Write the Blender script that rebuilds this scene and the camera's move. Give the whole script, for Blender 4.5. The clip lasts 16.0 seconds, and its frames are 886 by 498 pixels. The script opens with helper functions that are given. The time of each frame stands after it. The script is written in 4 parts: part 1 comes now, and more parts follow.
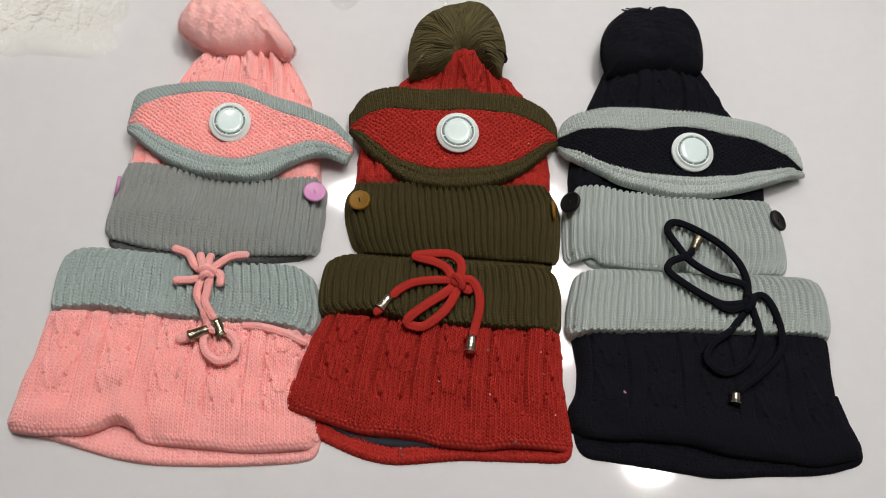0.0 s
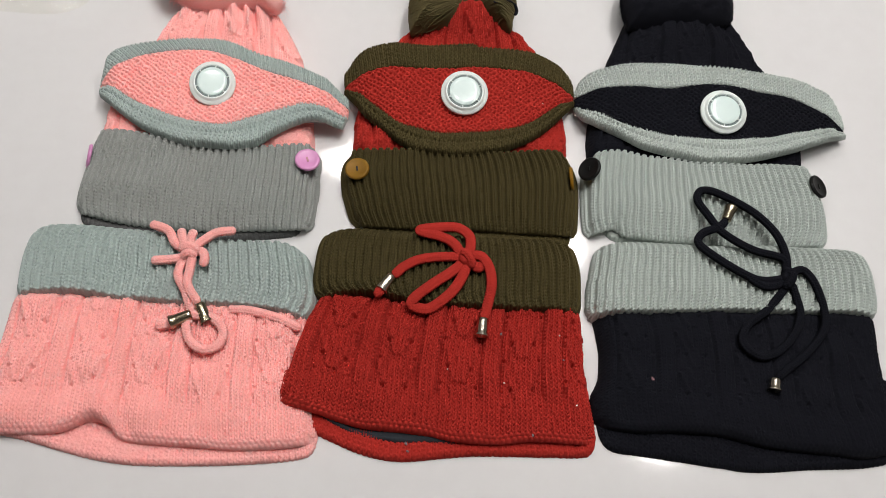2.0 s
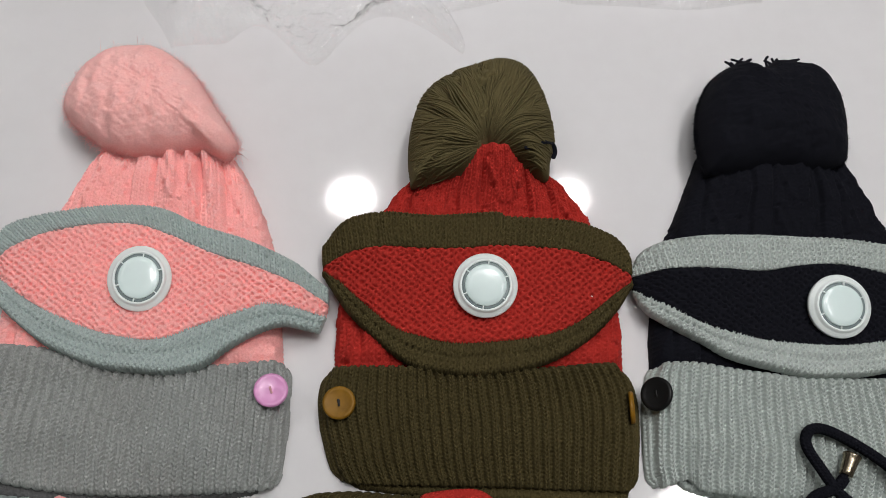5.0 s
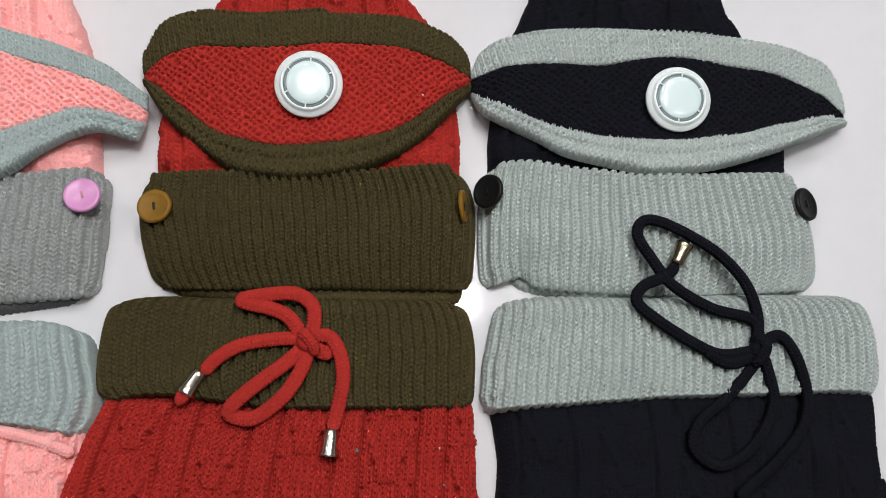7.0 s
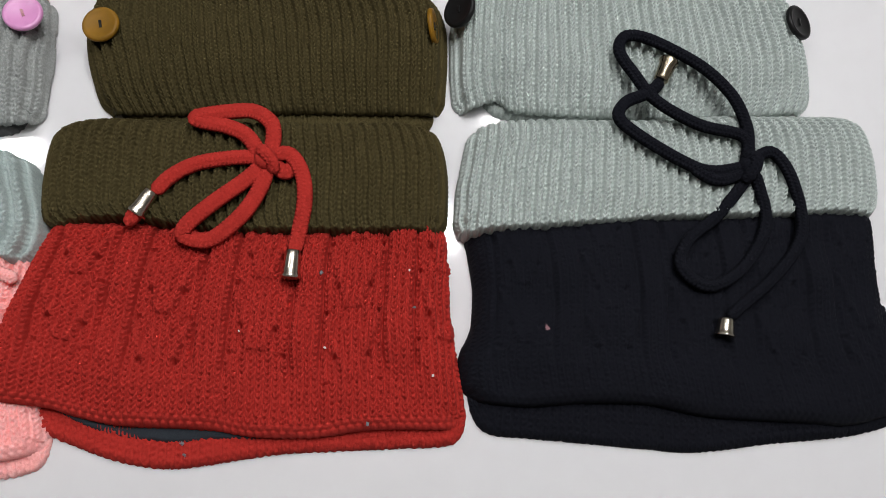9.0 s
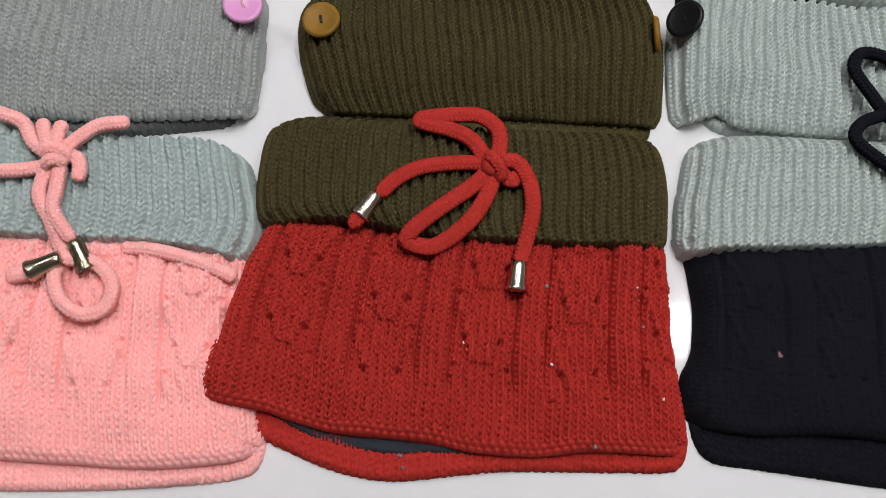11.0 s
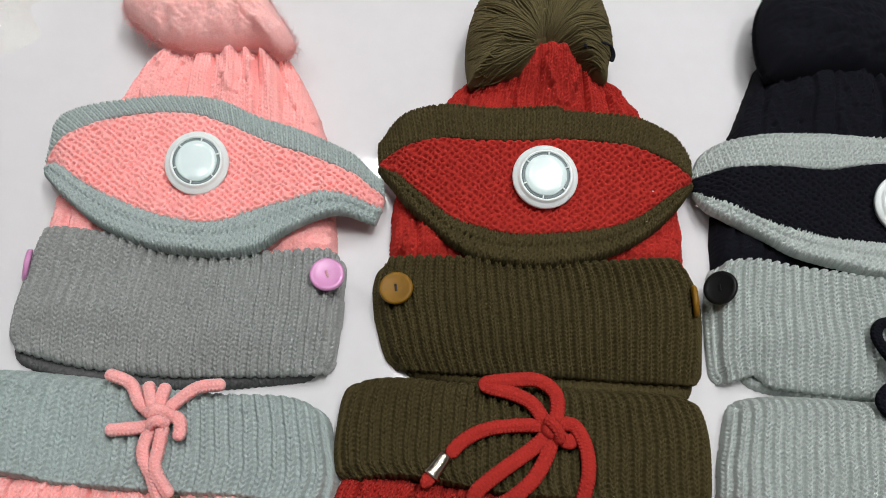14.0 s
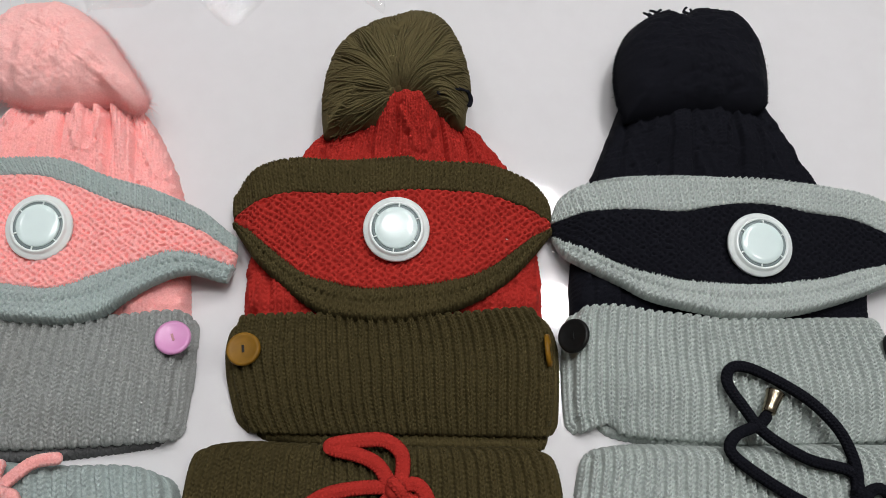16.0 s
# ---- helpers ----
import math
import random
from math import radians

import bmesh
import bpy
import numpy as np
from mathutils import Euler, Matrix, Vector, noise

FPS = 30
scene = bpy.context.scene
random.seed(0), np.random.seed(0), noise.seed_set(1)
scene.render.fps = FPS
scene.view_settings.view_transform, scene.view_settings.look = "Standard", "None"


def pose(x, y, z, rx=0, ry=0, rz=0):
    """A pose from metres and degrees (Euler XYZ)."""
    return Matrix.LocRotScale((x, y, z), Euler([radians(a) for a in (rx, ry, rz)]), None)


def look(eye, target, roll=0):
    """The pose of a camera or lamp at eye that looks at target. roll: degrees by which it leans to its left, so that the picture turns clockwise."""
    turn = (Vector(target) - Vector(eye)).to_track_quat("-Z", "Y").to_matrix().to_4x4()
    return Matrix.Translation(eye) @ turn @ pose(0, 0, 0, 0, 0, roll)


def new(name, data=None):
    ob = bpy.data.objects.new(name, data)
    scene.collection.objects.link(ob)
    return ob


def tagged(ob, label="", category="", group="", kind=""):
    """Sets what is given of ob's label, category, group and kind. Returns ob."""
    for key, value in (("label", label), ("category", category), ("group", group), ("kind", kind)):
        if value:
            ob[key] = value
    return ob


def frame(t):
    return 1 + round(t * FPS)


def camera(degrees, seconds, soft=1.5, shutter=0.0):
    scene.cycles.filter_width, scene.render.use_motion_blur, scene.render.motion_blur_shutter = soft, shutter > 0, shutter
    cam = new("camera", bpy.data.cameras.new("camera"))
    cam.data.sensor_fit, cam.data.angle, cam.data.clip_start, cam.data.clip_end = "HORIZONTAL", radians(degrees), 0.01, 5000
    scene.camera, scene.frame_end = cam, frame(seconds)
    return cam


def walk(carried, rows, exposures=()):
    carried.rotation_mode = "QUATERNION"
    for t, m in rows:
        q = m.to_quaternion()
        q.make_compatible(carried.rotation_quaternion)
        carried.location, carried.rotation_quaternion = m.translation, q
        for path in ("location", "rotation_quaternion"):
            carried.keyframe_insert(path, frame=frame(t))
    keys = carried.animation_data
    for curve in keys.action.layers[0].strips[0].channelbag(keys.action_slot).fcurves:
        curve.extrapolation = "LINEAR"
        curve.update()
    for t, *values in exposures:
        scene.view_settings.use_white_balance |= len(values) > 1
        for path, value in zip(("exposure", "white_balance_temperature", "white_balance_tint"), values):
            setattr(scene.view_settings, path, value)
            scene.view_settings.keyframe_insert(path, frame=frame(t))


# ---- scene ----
cam = camera(55.6, 16.0, soft=0.6)
PATH = [
    (0, (-0.051, -0.413, 0.711), (0.049, 0.522, -1.055), 6.7),
    (0.5, (-0.048, -0.414, 0.706), (0.047, 0.517, -1.061), 6.7),
    (1, (-0.046, -0.407, 0.697), (0.062, 0.51, -1.077), 6.5),
    (1.5, (-0.049, -0.384, 0.668), (0.061, 0.504, -1.121), 6.7),
    (2, (-0.054, -0.373, 0.649), (0.049, 0.488, -1.153), 6.8),
    (2.5, (-0.07, -0.361, 0.641), (0.02, 0.49, -1.167), 6.8),
    (3, (-0.085, -0.328, 0.64), (-0.005, 0.493, -1.182), 5.9),
    (3.2, (-0.089, -0.301, 0.628), (-0.01, 0.473, -1.214), 5.8),
    (5.3, (-0.025, -0.088, 0.553), (0.061, 0.611, -1.319), 6.6),
    (5.5, (-0.001, -0.094, 0.556), (0.08, 0.613, -1.313), 5.9),
    (6, (0.024, -0.108, 0.551), (0.17, 0.543, -1.334), 10.9),
    (6.5, (0.036, -0.133, 0.518), (0.177, 0.429, -1.396), 11.9),
    (7, (0.045, -0.17, 0.513), (0.187, 0.374, -1.406), 12.4),
    (7.5, (0.056, -0.211, 0.504), (0.203, 0.34, -1.413), 12.5),
    (8, (0.061, -0.241, 0.505), (0.218, 0.286, -1.418), 13.2),
    (8.2, (0.061, -0.252, 0.497), (0.218, 0.269, -1.428), 13.4),
    (10.3, (0.019, -0.253, 0.428), (0.133, 0.252, -1.504), 11.4),
    (10.5, (-0.004, -0.253, 0.427), (0.103, 0.275, -1.499), 10.7),
    (11, (-0.045, -0.239, 0.439), (0.044, 0.274, -1.492), 9.6),
    (11.5, (-0.09, -0.227, 0.45), (-0.019, 0.263, -1.488), 8.5),
    (12, (-0.126, -0.229, 0.455), (-0.1, 0.285, -1.478), 4.3),
    (12.5, (-0.132, -0.21, 0.464), (-0.13, 0.321, -1.465), 2.4),
    (13, (-0.117, -0.188, 0.489), (-0.103, 0.467, -1.401), 3.2),
    (13.5, (-0.101, -0.183, 0.503), (-0.071, 0.547, -1.359), 3.9),
    (14, (-0.076, -0.183, 0.509), (-0.025, 0.613, -1.325), 4.5),
    (14.5, (-0.047, -0.18, 0.514), (0.016, 0.645, -1.307), 4.6),
    (15, (-0.021, -0.171, 0.517), (0.061, 0.667, -1.297), 5.1),
    (15.5, (-0.016, -0.156, 0.517), (0.078, 0.693, -1.291), 6.1),
    (16, (0.005, -0.153, 0.519), (0.104, 0.652, -1.309), 5.6),
]
EXPOSURES = [(0, -0.10, 6600, 10), (1.5, -0.03, 6600, 10), (2.0, 0.03, 6600, 10), (3, 0.11, 6600, 10), (5.5, -0.35, 6300, 11), (6.5, -0.1, 6200, 11), (7, 0.04, 6250, 11), (8, 0.05, 6250, 10),
             (10.5, 0.1, 6250, 11), (11.5, 0.14, 6250, 11), (12.5, 0.03, 6300, 11), (13.5, 0.05, 6300, 10), (14.5, 0.07, 6250, 10), (15.5, -0.12, 6300, 11), (16, -0.12, 6300, 11)]
walk(cam, [(t, look(eye, target, roll)) for t, eye, target, roll in PATH], EXPOSURES)

# ---- light ----
world = bpy.data.worlds.new("room_air")
world.use_nodes = True
world.node_tree.nodes["Background"].inputs[0].default_value = (0.9, 0.93, 1.0, 1)
world.node_tree.nodes["Background"].inputs[1].default_value = 0.25
scene.world = world

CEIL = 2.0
# the last one, far left, is an added unseen fill for the left side
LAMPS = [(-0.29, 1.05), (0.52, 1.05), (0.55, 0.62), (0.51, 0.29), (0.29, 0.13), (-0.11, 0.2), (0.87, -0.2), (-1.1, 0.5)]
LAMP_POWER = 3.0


# ---- materials ----
def nodes_of(name):
    m = bpy.data.materials.new(name)
    m.use_nodes = True
    nt = m.node_tree
    return m, nt, nt.nodes["Principled BSDF"]


def add(nt, kind, **values):
    n = nt.nodes.new(kind)
    for key, value in values.items():
        n.inputs[key].default_value = value
    return n


def noise_at(nt, scale, detail=3.0, rough=0.55):
    tc = add(nt, "ShaderNodeTexCoord")
    n = add(nt, "ShaderNodeTexNoise", Scale=scale, Detail=detail, Roughness=rough)
    nt.links.new(tc.outputs["Object"], n.inputs["Vector"])
    return n


def ramp_colours(nt, fac, c0, c1, lo=0.3, hi=0.7):
    r = add(nt, "ShaderNodeValToRGB")
    r.color_ramp.elements[0].position, r.color_ramp.elements[1].position = lo, hi
    r.color_ramp.elements[0].color, r.color_ramp.elements[1].color = (*c0, 1), (*c1, 1)
    nt.links.new(fac, r.inputs[0])
    return r.outputs[0]


def mixed(nt, fac, a, b, blend="MIX"):
    n = add(nt, "ShaderNodeMix")
    n.data_type, n.blend_type = "RGBA", blend
    if isinstance(fac, float):
        n.inputs[0].default_value = fac
    else:
        nt.links.new(fac, n.inputs[0])
    nt.links.new(a, n.inputs[6])
    nt.links.new(b, n.inputs[7])
    return n.outputs[2]


def bumped(nt, bsdf, height, strength, distance):
    b = add(nt, "ShaderNodeBump", Strength=strength, Distance=distance)
    nt.links.new(height, b.inputs["Height"])
    nt.links.new(b.outputs[0], bsdf.inputs["Normal"])


def wool(name, colour, spread=0.18, sheen=0.06, tint=None, glow_through=0.0):
    """Acrylic yarn: matt, a little fuzzy, uneven in shade from strand to strand."""
    m, nt, p = nodes_of(name)
    lo = tuple(c * (1 - spread) for c in colour)
    hi = tuple(min(1.0, c * (1 + spread)) for c in colour)
    fine = ramp_colours(nt, noise_at(nt, 900, 2).outputs[0], lo, hi)
    t = tint or colour
    wide = ramp_colours(nt, noise_at(nt, 14, 3).outputs[0], tuple(c * 0.93 for c in colour), tuple(min(1, c * 1.06) for c in t))
    nt.links.new(mixed(nt, 0.4, fine, wide), p.inputs["Base Color"])
    p.inputs["Roughness"].default_value = 0.92
    p.inputs["Subsurface Weight"].default_value = glow_through
    p.inputs["Subsurface Radius"].default_value = (1.0, 0.6, 0.55)
    p.inputs["Subsurface Scale"].default_value = 0.004
    p.inputs["Specular IOR Level"].default_value = 0.12
    p.inputs["Sheen Weight"].default_value = sheen
    p.inputs["Sheen Roughness"].default_value = 0.6
    p.inputs["Sheen Tint"].default_value = (*tuple(min(1, c ** 0.6) for c in colour), 1)
    bumped(nt, p, noise_at(nt, 1500, 3, 0.7).outputs[0], 0.6, 0.0005)
    return m


def plain(name, colour, rough, metal=0.0, grain=300.0, spread=0.08, bump=0.05, coat=0.0):
    m, nt, p = nodes_of(name)
    c0, c1 = tuple(c * (1 - spread) for c in colour), tuple(min(1, c * (1 + spread)) for c in colour)
    nt.links.new(ramp_colours(nt, noise_at(nt, grain).outputs[0], c0, c1), p.inputs["Base Color"])
    p.inputs["Roughness"].default_value, p.inputs["Metallic"].default_value = rough, metal
    p.inputs["Coat Weight"].default_value = coat
    bumped(nt, p, noise_at(nt, grain * 2).outputs[0], bump, 0.0004)
    return m


PINK = wool("pink_wool", (0.97, 0.41, 0.388), glow_through=0.6)
RED = wool("brick_red_wool", (0.365, 0.026, 0.019))
BLACK = wool("black_wool", (0.0052, 0.0056, 0.0088), sheen=0.01)
OLIVE = wool("olive_wool", (0.064, 0.0505, 0.0195))
OLIVE_POM = wool("olive_pompom_yarn", (0.10, 0.082, 0.036))
GREY = wool("mid_grey_wool", (0.318, 0.327, 0.311), spread=0.26, tint=(0.305, 0.332, 0.32))
SAGE = wool("sage_grey_wool", (0.365, 0.418, 0.40), tint=(0.35, 0.432, 0.41))
SILVER = wool("silver_grey_wool", (0.41, 0.452, 0.426), spread=0.2)


def fluffy(name, colour):
    """Loose fibres that let some light through."""
    m = wool(name, colour, sheen=0.3)
    nt = m.node_tree
    p = nt.nodes["Principled BSDF"]
    t = add(nt, "ShaderNodeBsdfTranslucent", Color=(*colour, 1))
    mix = add(nt, "ShaderNodeMixShader", Fac=0.5)
    nt.links.new(p.outputs[0], mix.inputs[1])
    nt.links.new(t.outputs[0], mix.inputs[2])
    nt.links.new(mix.outputs[0], nt.nodes["Material Output"].inputs[0])
    return m


PINK_FLUFF = fluffy("pink_fluff", (1.0, 0.62, 0.60))
PINK_POM = wool("pink_felted_pompom", (1.0, 0.50, 0.47), glow_through=0.35)
bumped(PINK_POM.node_tree, PINK_POM.node_tree.nodes["Principled BSDF"], noise_at(PINK_POM.node_tree, 210, 6, 0.75).outputs[0], 0.5, 0.002)
LINING = wool("dark_fleece_lining", (0.03, 0.035, 0.042))
# cuff grey made darker: shade inside the hat's opening put into the colour
SHADED_GREY = wool("grey_wool_shade_painted_in", (0.11, 0.11, 0.11))
VALVE = plain("milky_white_plastic", (0.77, 0.83, 0.81), 0.28, grain=60, spread=0.02, coat=0.3)
VALVE_CAP = plain("cool_clear_plastic", (0.68, 0.80, 0.78), 0.16, grain=60, spread=0.02, coat=0.4)
# dark tone of the valve's recessed slots, their shade given as colour
VALVE_SLOT = plain("dark_slot_recess", (0.15, 0.19, 0.19), 0.4)
BTN_PINK = plain("lilac_pink_plastic", (0.62, 0.26, 0.50), 0.3, grain=80, spread=0.04, coat=0.15)
BTN_BROWN = plain("mustard_brown_plastic", (0.20, 0.098, 0.006), 0.5, grain=90, spread=0.2, coat=0.0)
BTN_BLACK = plain("gloss_black_plastic", (0.006, 0.006, 0.006), 0.4, grain=90, coat=0.03)
for matt in (BTN_BROWN, BTN_BLACK):
    matt.node_tree.nodes["Principled BSDF"].inputs["Specular IOR Level"].default_value = 0.22
BRASS = plain("antique_brass", (0.36, 0.31, 0.22), 0.2, metal=1.0, grain=400, spread=0.25, bump=0.12)
STEEL = plain("aged_nickel", (0.55, 0.50, 0.42), 0.2, metal=1.0, grain=400, spread=0.2, bump=0.12)
LINT_WHITE = wool("white_lint", (0.75, 0.7, 0.68))
LINT_GREY = wool("grey_lint", (0.2, 0.2, 0.21))
LINT_PINK = wool("dusty_pink_lint", (0.5, 0.26, 0.28))
PAINT = plain("matt_white_wall_paint", (0.62, 0.61, 0.60), 0.9, grain=8, spread=0.04)
FLOOR = plain("beige_vinyl", (0.42, 0.38, 0.33), 0.5, grain=20, spread=0.12)
LEG = plain("grey_powder_coated_steel", (0.35, 0.35, 0.36), 0.45, metal=0.4)


def laminate():
    """Glossy white laminate, faintly wavy, with wiped smears in its gloss."""
    m, nt, p = nodes_of("glossy_white_laminate")
    a = ramp_colours(nt, noise_at(nt, 2.5, 2).outputs[0], (0.63, 0.622, 0.626), (0.69, 0.685, 0.69))
    b = ramp_colours(nt, noise_at(nt, 60, 4).outputs[0], (0.64, 0.632, 0.636), (0.67, 0.665, 0.67))
    nt.links.new(mixed(nt, 0.5, a, b), p.inputs["Base Color"])
    smear = ramp_colours(nt, noise_at(nt, 9, 5, 0.7).outputs[0], (0.05, 0.05, 0.05), (0.10, 0.10, 0.10))
    nt.links.new(smear, p.inputs["Roughness"])
    p.inputs["Specular IOR Level"].default_value = 0.5
    bumped(nt, p, noise_at(nt, 220, 3, 0.6).outputs[0], 0.06, 0.0006)
    return m


def film_plastic(name, tint, gloss):
    """Thin clear bag film: mostly seen through, with sharp highlights on its creases."""
    m, nt, p = nodes_of(name)
    nt.nodes.remove(p)
    clear = add(nt, "ShaderNodeBsdfTransparent", Color=(*tint, 1))
    shine = add(nt, "ShaderNodeBsdfGlossy", Color=(1, 1, 1, 1), Roughness=0.07)
    fog = add(nt, "ShaderNodeBsdfDiffuse", Color=(0.8, 0.8, 0.78, 1))
    bump = add(nt, "ShaderNodeBump", Strength=1.0, Distance=0.0010)
    nt.links.new(noise_at(nt, 420, 4, 0.7).outputs[0], bump.inputs["Height"])
    nt.links.new(bump.outputs[0], shine.inputs["Normal"])
    m1, m2 = add(nt, "ShaderNodeMixShader", Fac=gloss), add(nt, "ShaderNodeMixShader", Fac=0.025)
    nt.links.new(clear.outputs[0], m1.inputs[1])
    nt.links.new(shine.outputs[0], m1.inputs[2])
    nt.links.new(m1.outputs[0], m2.inputs[1])
    nt.links.new(fog.outputs[0], m2.inputs[2])
    nt.links.new(m2.outputs[0], nt.nodes["Material Output"].inputs[0])
    return m


LAMINATE = laminate()
FILM = film_plastic("clear_bag_film", (0.97, 0.97, 0.97), 0.18)
FILM_YELLOW = film_plastic("yellowish_bag_film", (0.975, 0.97, 0.925), 0.16)


def glowing(name, colour, strength):
    m, nt, p = nodes_of(name)
    p.inputs["Base Color"].default_value = (*colour, 1)
    p.inputs["Emission Color"].default_value = (*colour, 1)
    p.inputs["Emission Strength"].default_value = strength
    return m


# ---- mesh helpers ----
def empty(name, label, category, at=(0, 0, 0), group=""):
    ob = new(name)
    ob.location = at
    ob.empty_display_size = 0.02
    return tagged(ob, label, category, group)


def attach(ob, parent):
    ob.parent = parent
    if parent is not None:
        ob.matrix_parent_inverse = Matrix.Translation(-parent.location) if parent.parent is None else Matrix()
    return ob


def part(name, bm, material, parent, label="", smooth=True):
    me = bpy.data.meshes.new(name)
    bm.to_mesh(me)
    bm.free()
    me.materials.append(material)
    me.polygons.foreach_set("use_smooth", [smooth] * len(me.polygons))
    ob = tagged(new(name, me), label)
    return attach(ob, parent)


def raw_mesh(name, verts, quads, material, parent, label="", rim=None):
    """A mesh from arrays; rim closes the underside with one face."""
    me = bpy.data.meshes.new(name)
    nq, extra = len(quads), 0 if rim is None else len(rim)
    me.vertices.add(len(verts))
    me.vertices.foreach_set("co", np.asarray(verts, dtype=np.float32).ravel())
    loops = np.asarray(quads, dtype=np.int32).ravel()
    if extra:
        loops = np.concatenate([loops, np.asarray(rim, dtype=np.int32)])
    me.loops.add(len(loops))
    me.loops.foreach_set("vertex_index", loops)
    starts = np.arange(nq, dtype=np.int32) * 4
    if extra:
        starts = np.append(starts, nq * 4)
    me.polygons.add(len(starts))
    me.polygons.foreach_set("loop_start", starts.astype(np.int32))
    me.polygons.foreach_set("use_smooth", np.ones(len(starts), dtype=bool))
    me.update(calc_edges=True)
    me.validate()
    me.materials.append(material)
    return attach(tagged(new(name, me), label), parent)


def spline(points, s):
    """Smooth curve through a few control points, sampled at s in 0..1 by length."""
    p = np.array(points, dtype=float)
    if len(p) == 2:
        return p[0] + (p[1] - p[0]) * s[:, None]
    q = np.vstack([2 * p[0] - p[1], p, 2 * p[-1] - p[-2]])
    dense = []
    for i in range(1, len(q) - 2):
        t = np.linspace(0, 1, 24, endpoint=i == len(q) - 3)[:, None]
        a, b, c, d = q[i - 1], q[i], q[i + 1], q[i + 2]
        dense.append(0.5 * (2 * b + (c - a) * t + (2 * a - 5 * b + 4 * c - d) * t ** 2 + (3 * b - a - 3 * c + d) * t ** 3))
    dense = np.vstack(dense)
    run = np.concatenate([[0], np.cumsum(np.linalg.norm(np.diff(dense, axis=0), axis=1))])
    return np.stack([np.interp(s * run[-1], run, dense[:, k]) for k in range(p.shape[1])], 1)


def waves(x, y, size, seed):
    """Soft uneven rise and fall of about -1..1, with features of that size."""
    rng = np.random.default_rng(seed)
    out = np.zeros_like(x)
    for _ in range(14):
        ang, f, ph = rng.uniform(0, 6.28), rng.uniform(0.6, 1.6) * 6.28 / size, rng.uniform(0, 6.28)
        out += np.sin((x * np.cos(ang) + y * np.sin(ang)) * f + ph)
    return out / 4.2


def step01(x):
    x = np.clip(x, 0, 1)
    return x * x * (3 - 2 * x)


# ---- knitting ----
def grains(s, b, slant=2.5):
    """The two slanted legs of one stitch, s from the middle of its column."""
    x = s - 0.245
    y = np.mod(b - slant * x, 1.0) - 0.5
    return np.sqrt(np.clip(1 - (x / 0.235) ** 2 - (y / 0.47) ** 2, 0, 1)) * (0.66 + 0.34 * np.cos(6.2832 * s))


def stocking(a, b):
    """Columns of V stitches, each leg a plump grain with a dark gap before the next."""
    s = np.abs(a - np.floor(a) - 0.5)
    pit = np.exp(-(s / 0.08) ** 2) * np.clip(np.cos(2 * math.pi * (b + 0.12)), 0, 1)
    leg = np.sqrt(np.clip(1 - ((s - 0.25) / 0.25) ** 2, 0, 1))
    return 0.22 * leg + 0.95 * grains(s, b, 2.5) - 0.50 * pit


def ribbed(a, b):
    """Wide columns of V stitches, with a narrow groove of purl bumps between them."""
    p = np.mod(a, 2.0)
    s = np.abs(p / 1.42 - 0.5)
    leg = np.sqrt(np.clip(1 - ((s - 0.25) / 0.26) ** 2, 0, 1))
    pit = np.exp(-(s / 0.08) ** 2) * np.clip(np.cos(2 * math.pi * (b + 0.1)), 0, 1)
    dome = np.sqrt(np.clip(1 - (1.9 * s) ** 2, 0, 1))
    knit = -0.20 + 0.30 * dome + 0.18 * leg + 0.95 * grains(s, b, 2.7) - 0.40 * pit
    q = (p - 1.42) / 0.58 - 0.5
    purl = -0.92 + 0.35 * np.cos(math.pi * q) * np.abs(np.cos(math.pi * b))
    return np.where(p < 1.42, knit, purl)


def cabled(a, b):
    """Plump plain columns, and between them lace panels where stitches fan from the middle out to small holes."""
    g = np.mod(a, 12.0)
    cell = np.floor(a / 12.0)
    base = stocking(a, b)
    fade = 0.15 + 0.85 * step01((b - 7.0) / 6.0)
    groove = np.exp(-((g - 0.1) / 0.34) ** 2) + np.exp(-((g - 12.0) / 0.34) ** 2) + np.exp(-((g - 4.0) / 0.34) ** 2)
    swell = np.sqrt(np.clip(np.sin(math.pi * np.clip(g / 4.0, 0, 1)), 0, 1)) * (0.8 + 0.2 * np.sin(0.5 * b + 2 * cell))
    h = np.abs(g - 8.0) / 4.0
    t = np.mod(b / 12.0 + 0.43 * cell, 1.0)
    inside = step01((g - 4.0) / 0.5) * step01((12.0 - g) / 0.5)
    arm = np.exp(-((h - 0.15 - 0.85 * t) / 0.13) ** 2) + 0.6 * np.exp(-((h - 0.15 - 0.85 * t + 0.5) / 0.12) ** 2)
    hollow = np.clip(h - 0.2 - 0.85 * t, 0, 1)
    hole = np.exp(-((h - 0.86) / 0.10) ** 2 - ((t - 0.93) / 0.05) ** 2) + 0.8 * np.exp(-((h - 0.52) / 0.10) ** 2 - ((t - 0.30) / 0.045) ** 2)
    return 0.95 * base + fade * (1.0 * swell - 1.35 * groove + inside * (0.9 * arm - 0.8 * hollow - 0.1)) - 1.9 * hole * inside * (b > 8)


def mossed(a, b):
    """Honeycomb of plump loops with a deep pit between every four."""
    bump = np.cos(math.pi * a) * np.cos(math.pi * b)
    pit = np.clip(-bump - 0.12, 0, 1) ** 0.9
    loop = np.sqrt(np.clip(bump + 0.55, 0, 1.55))
    return 0.5 * loop - 1.15 * pit + 0.12 * np.cos(3 * math.pi * a) * np.cos(math.pi * b)


def edging(a, b):
    """Close small V stitches in straight columns across a border."""
    return 0.9 * stocking(a, b) + 0.1


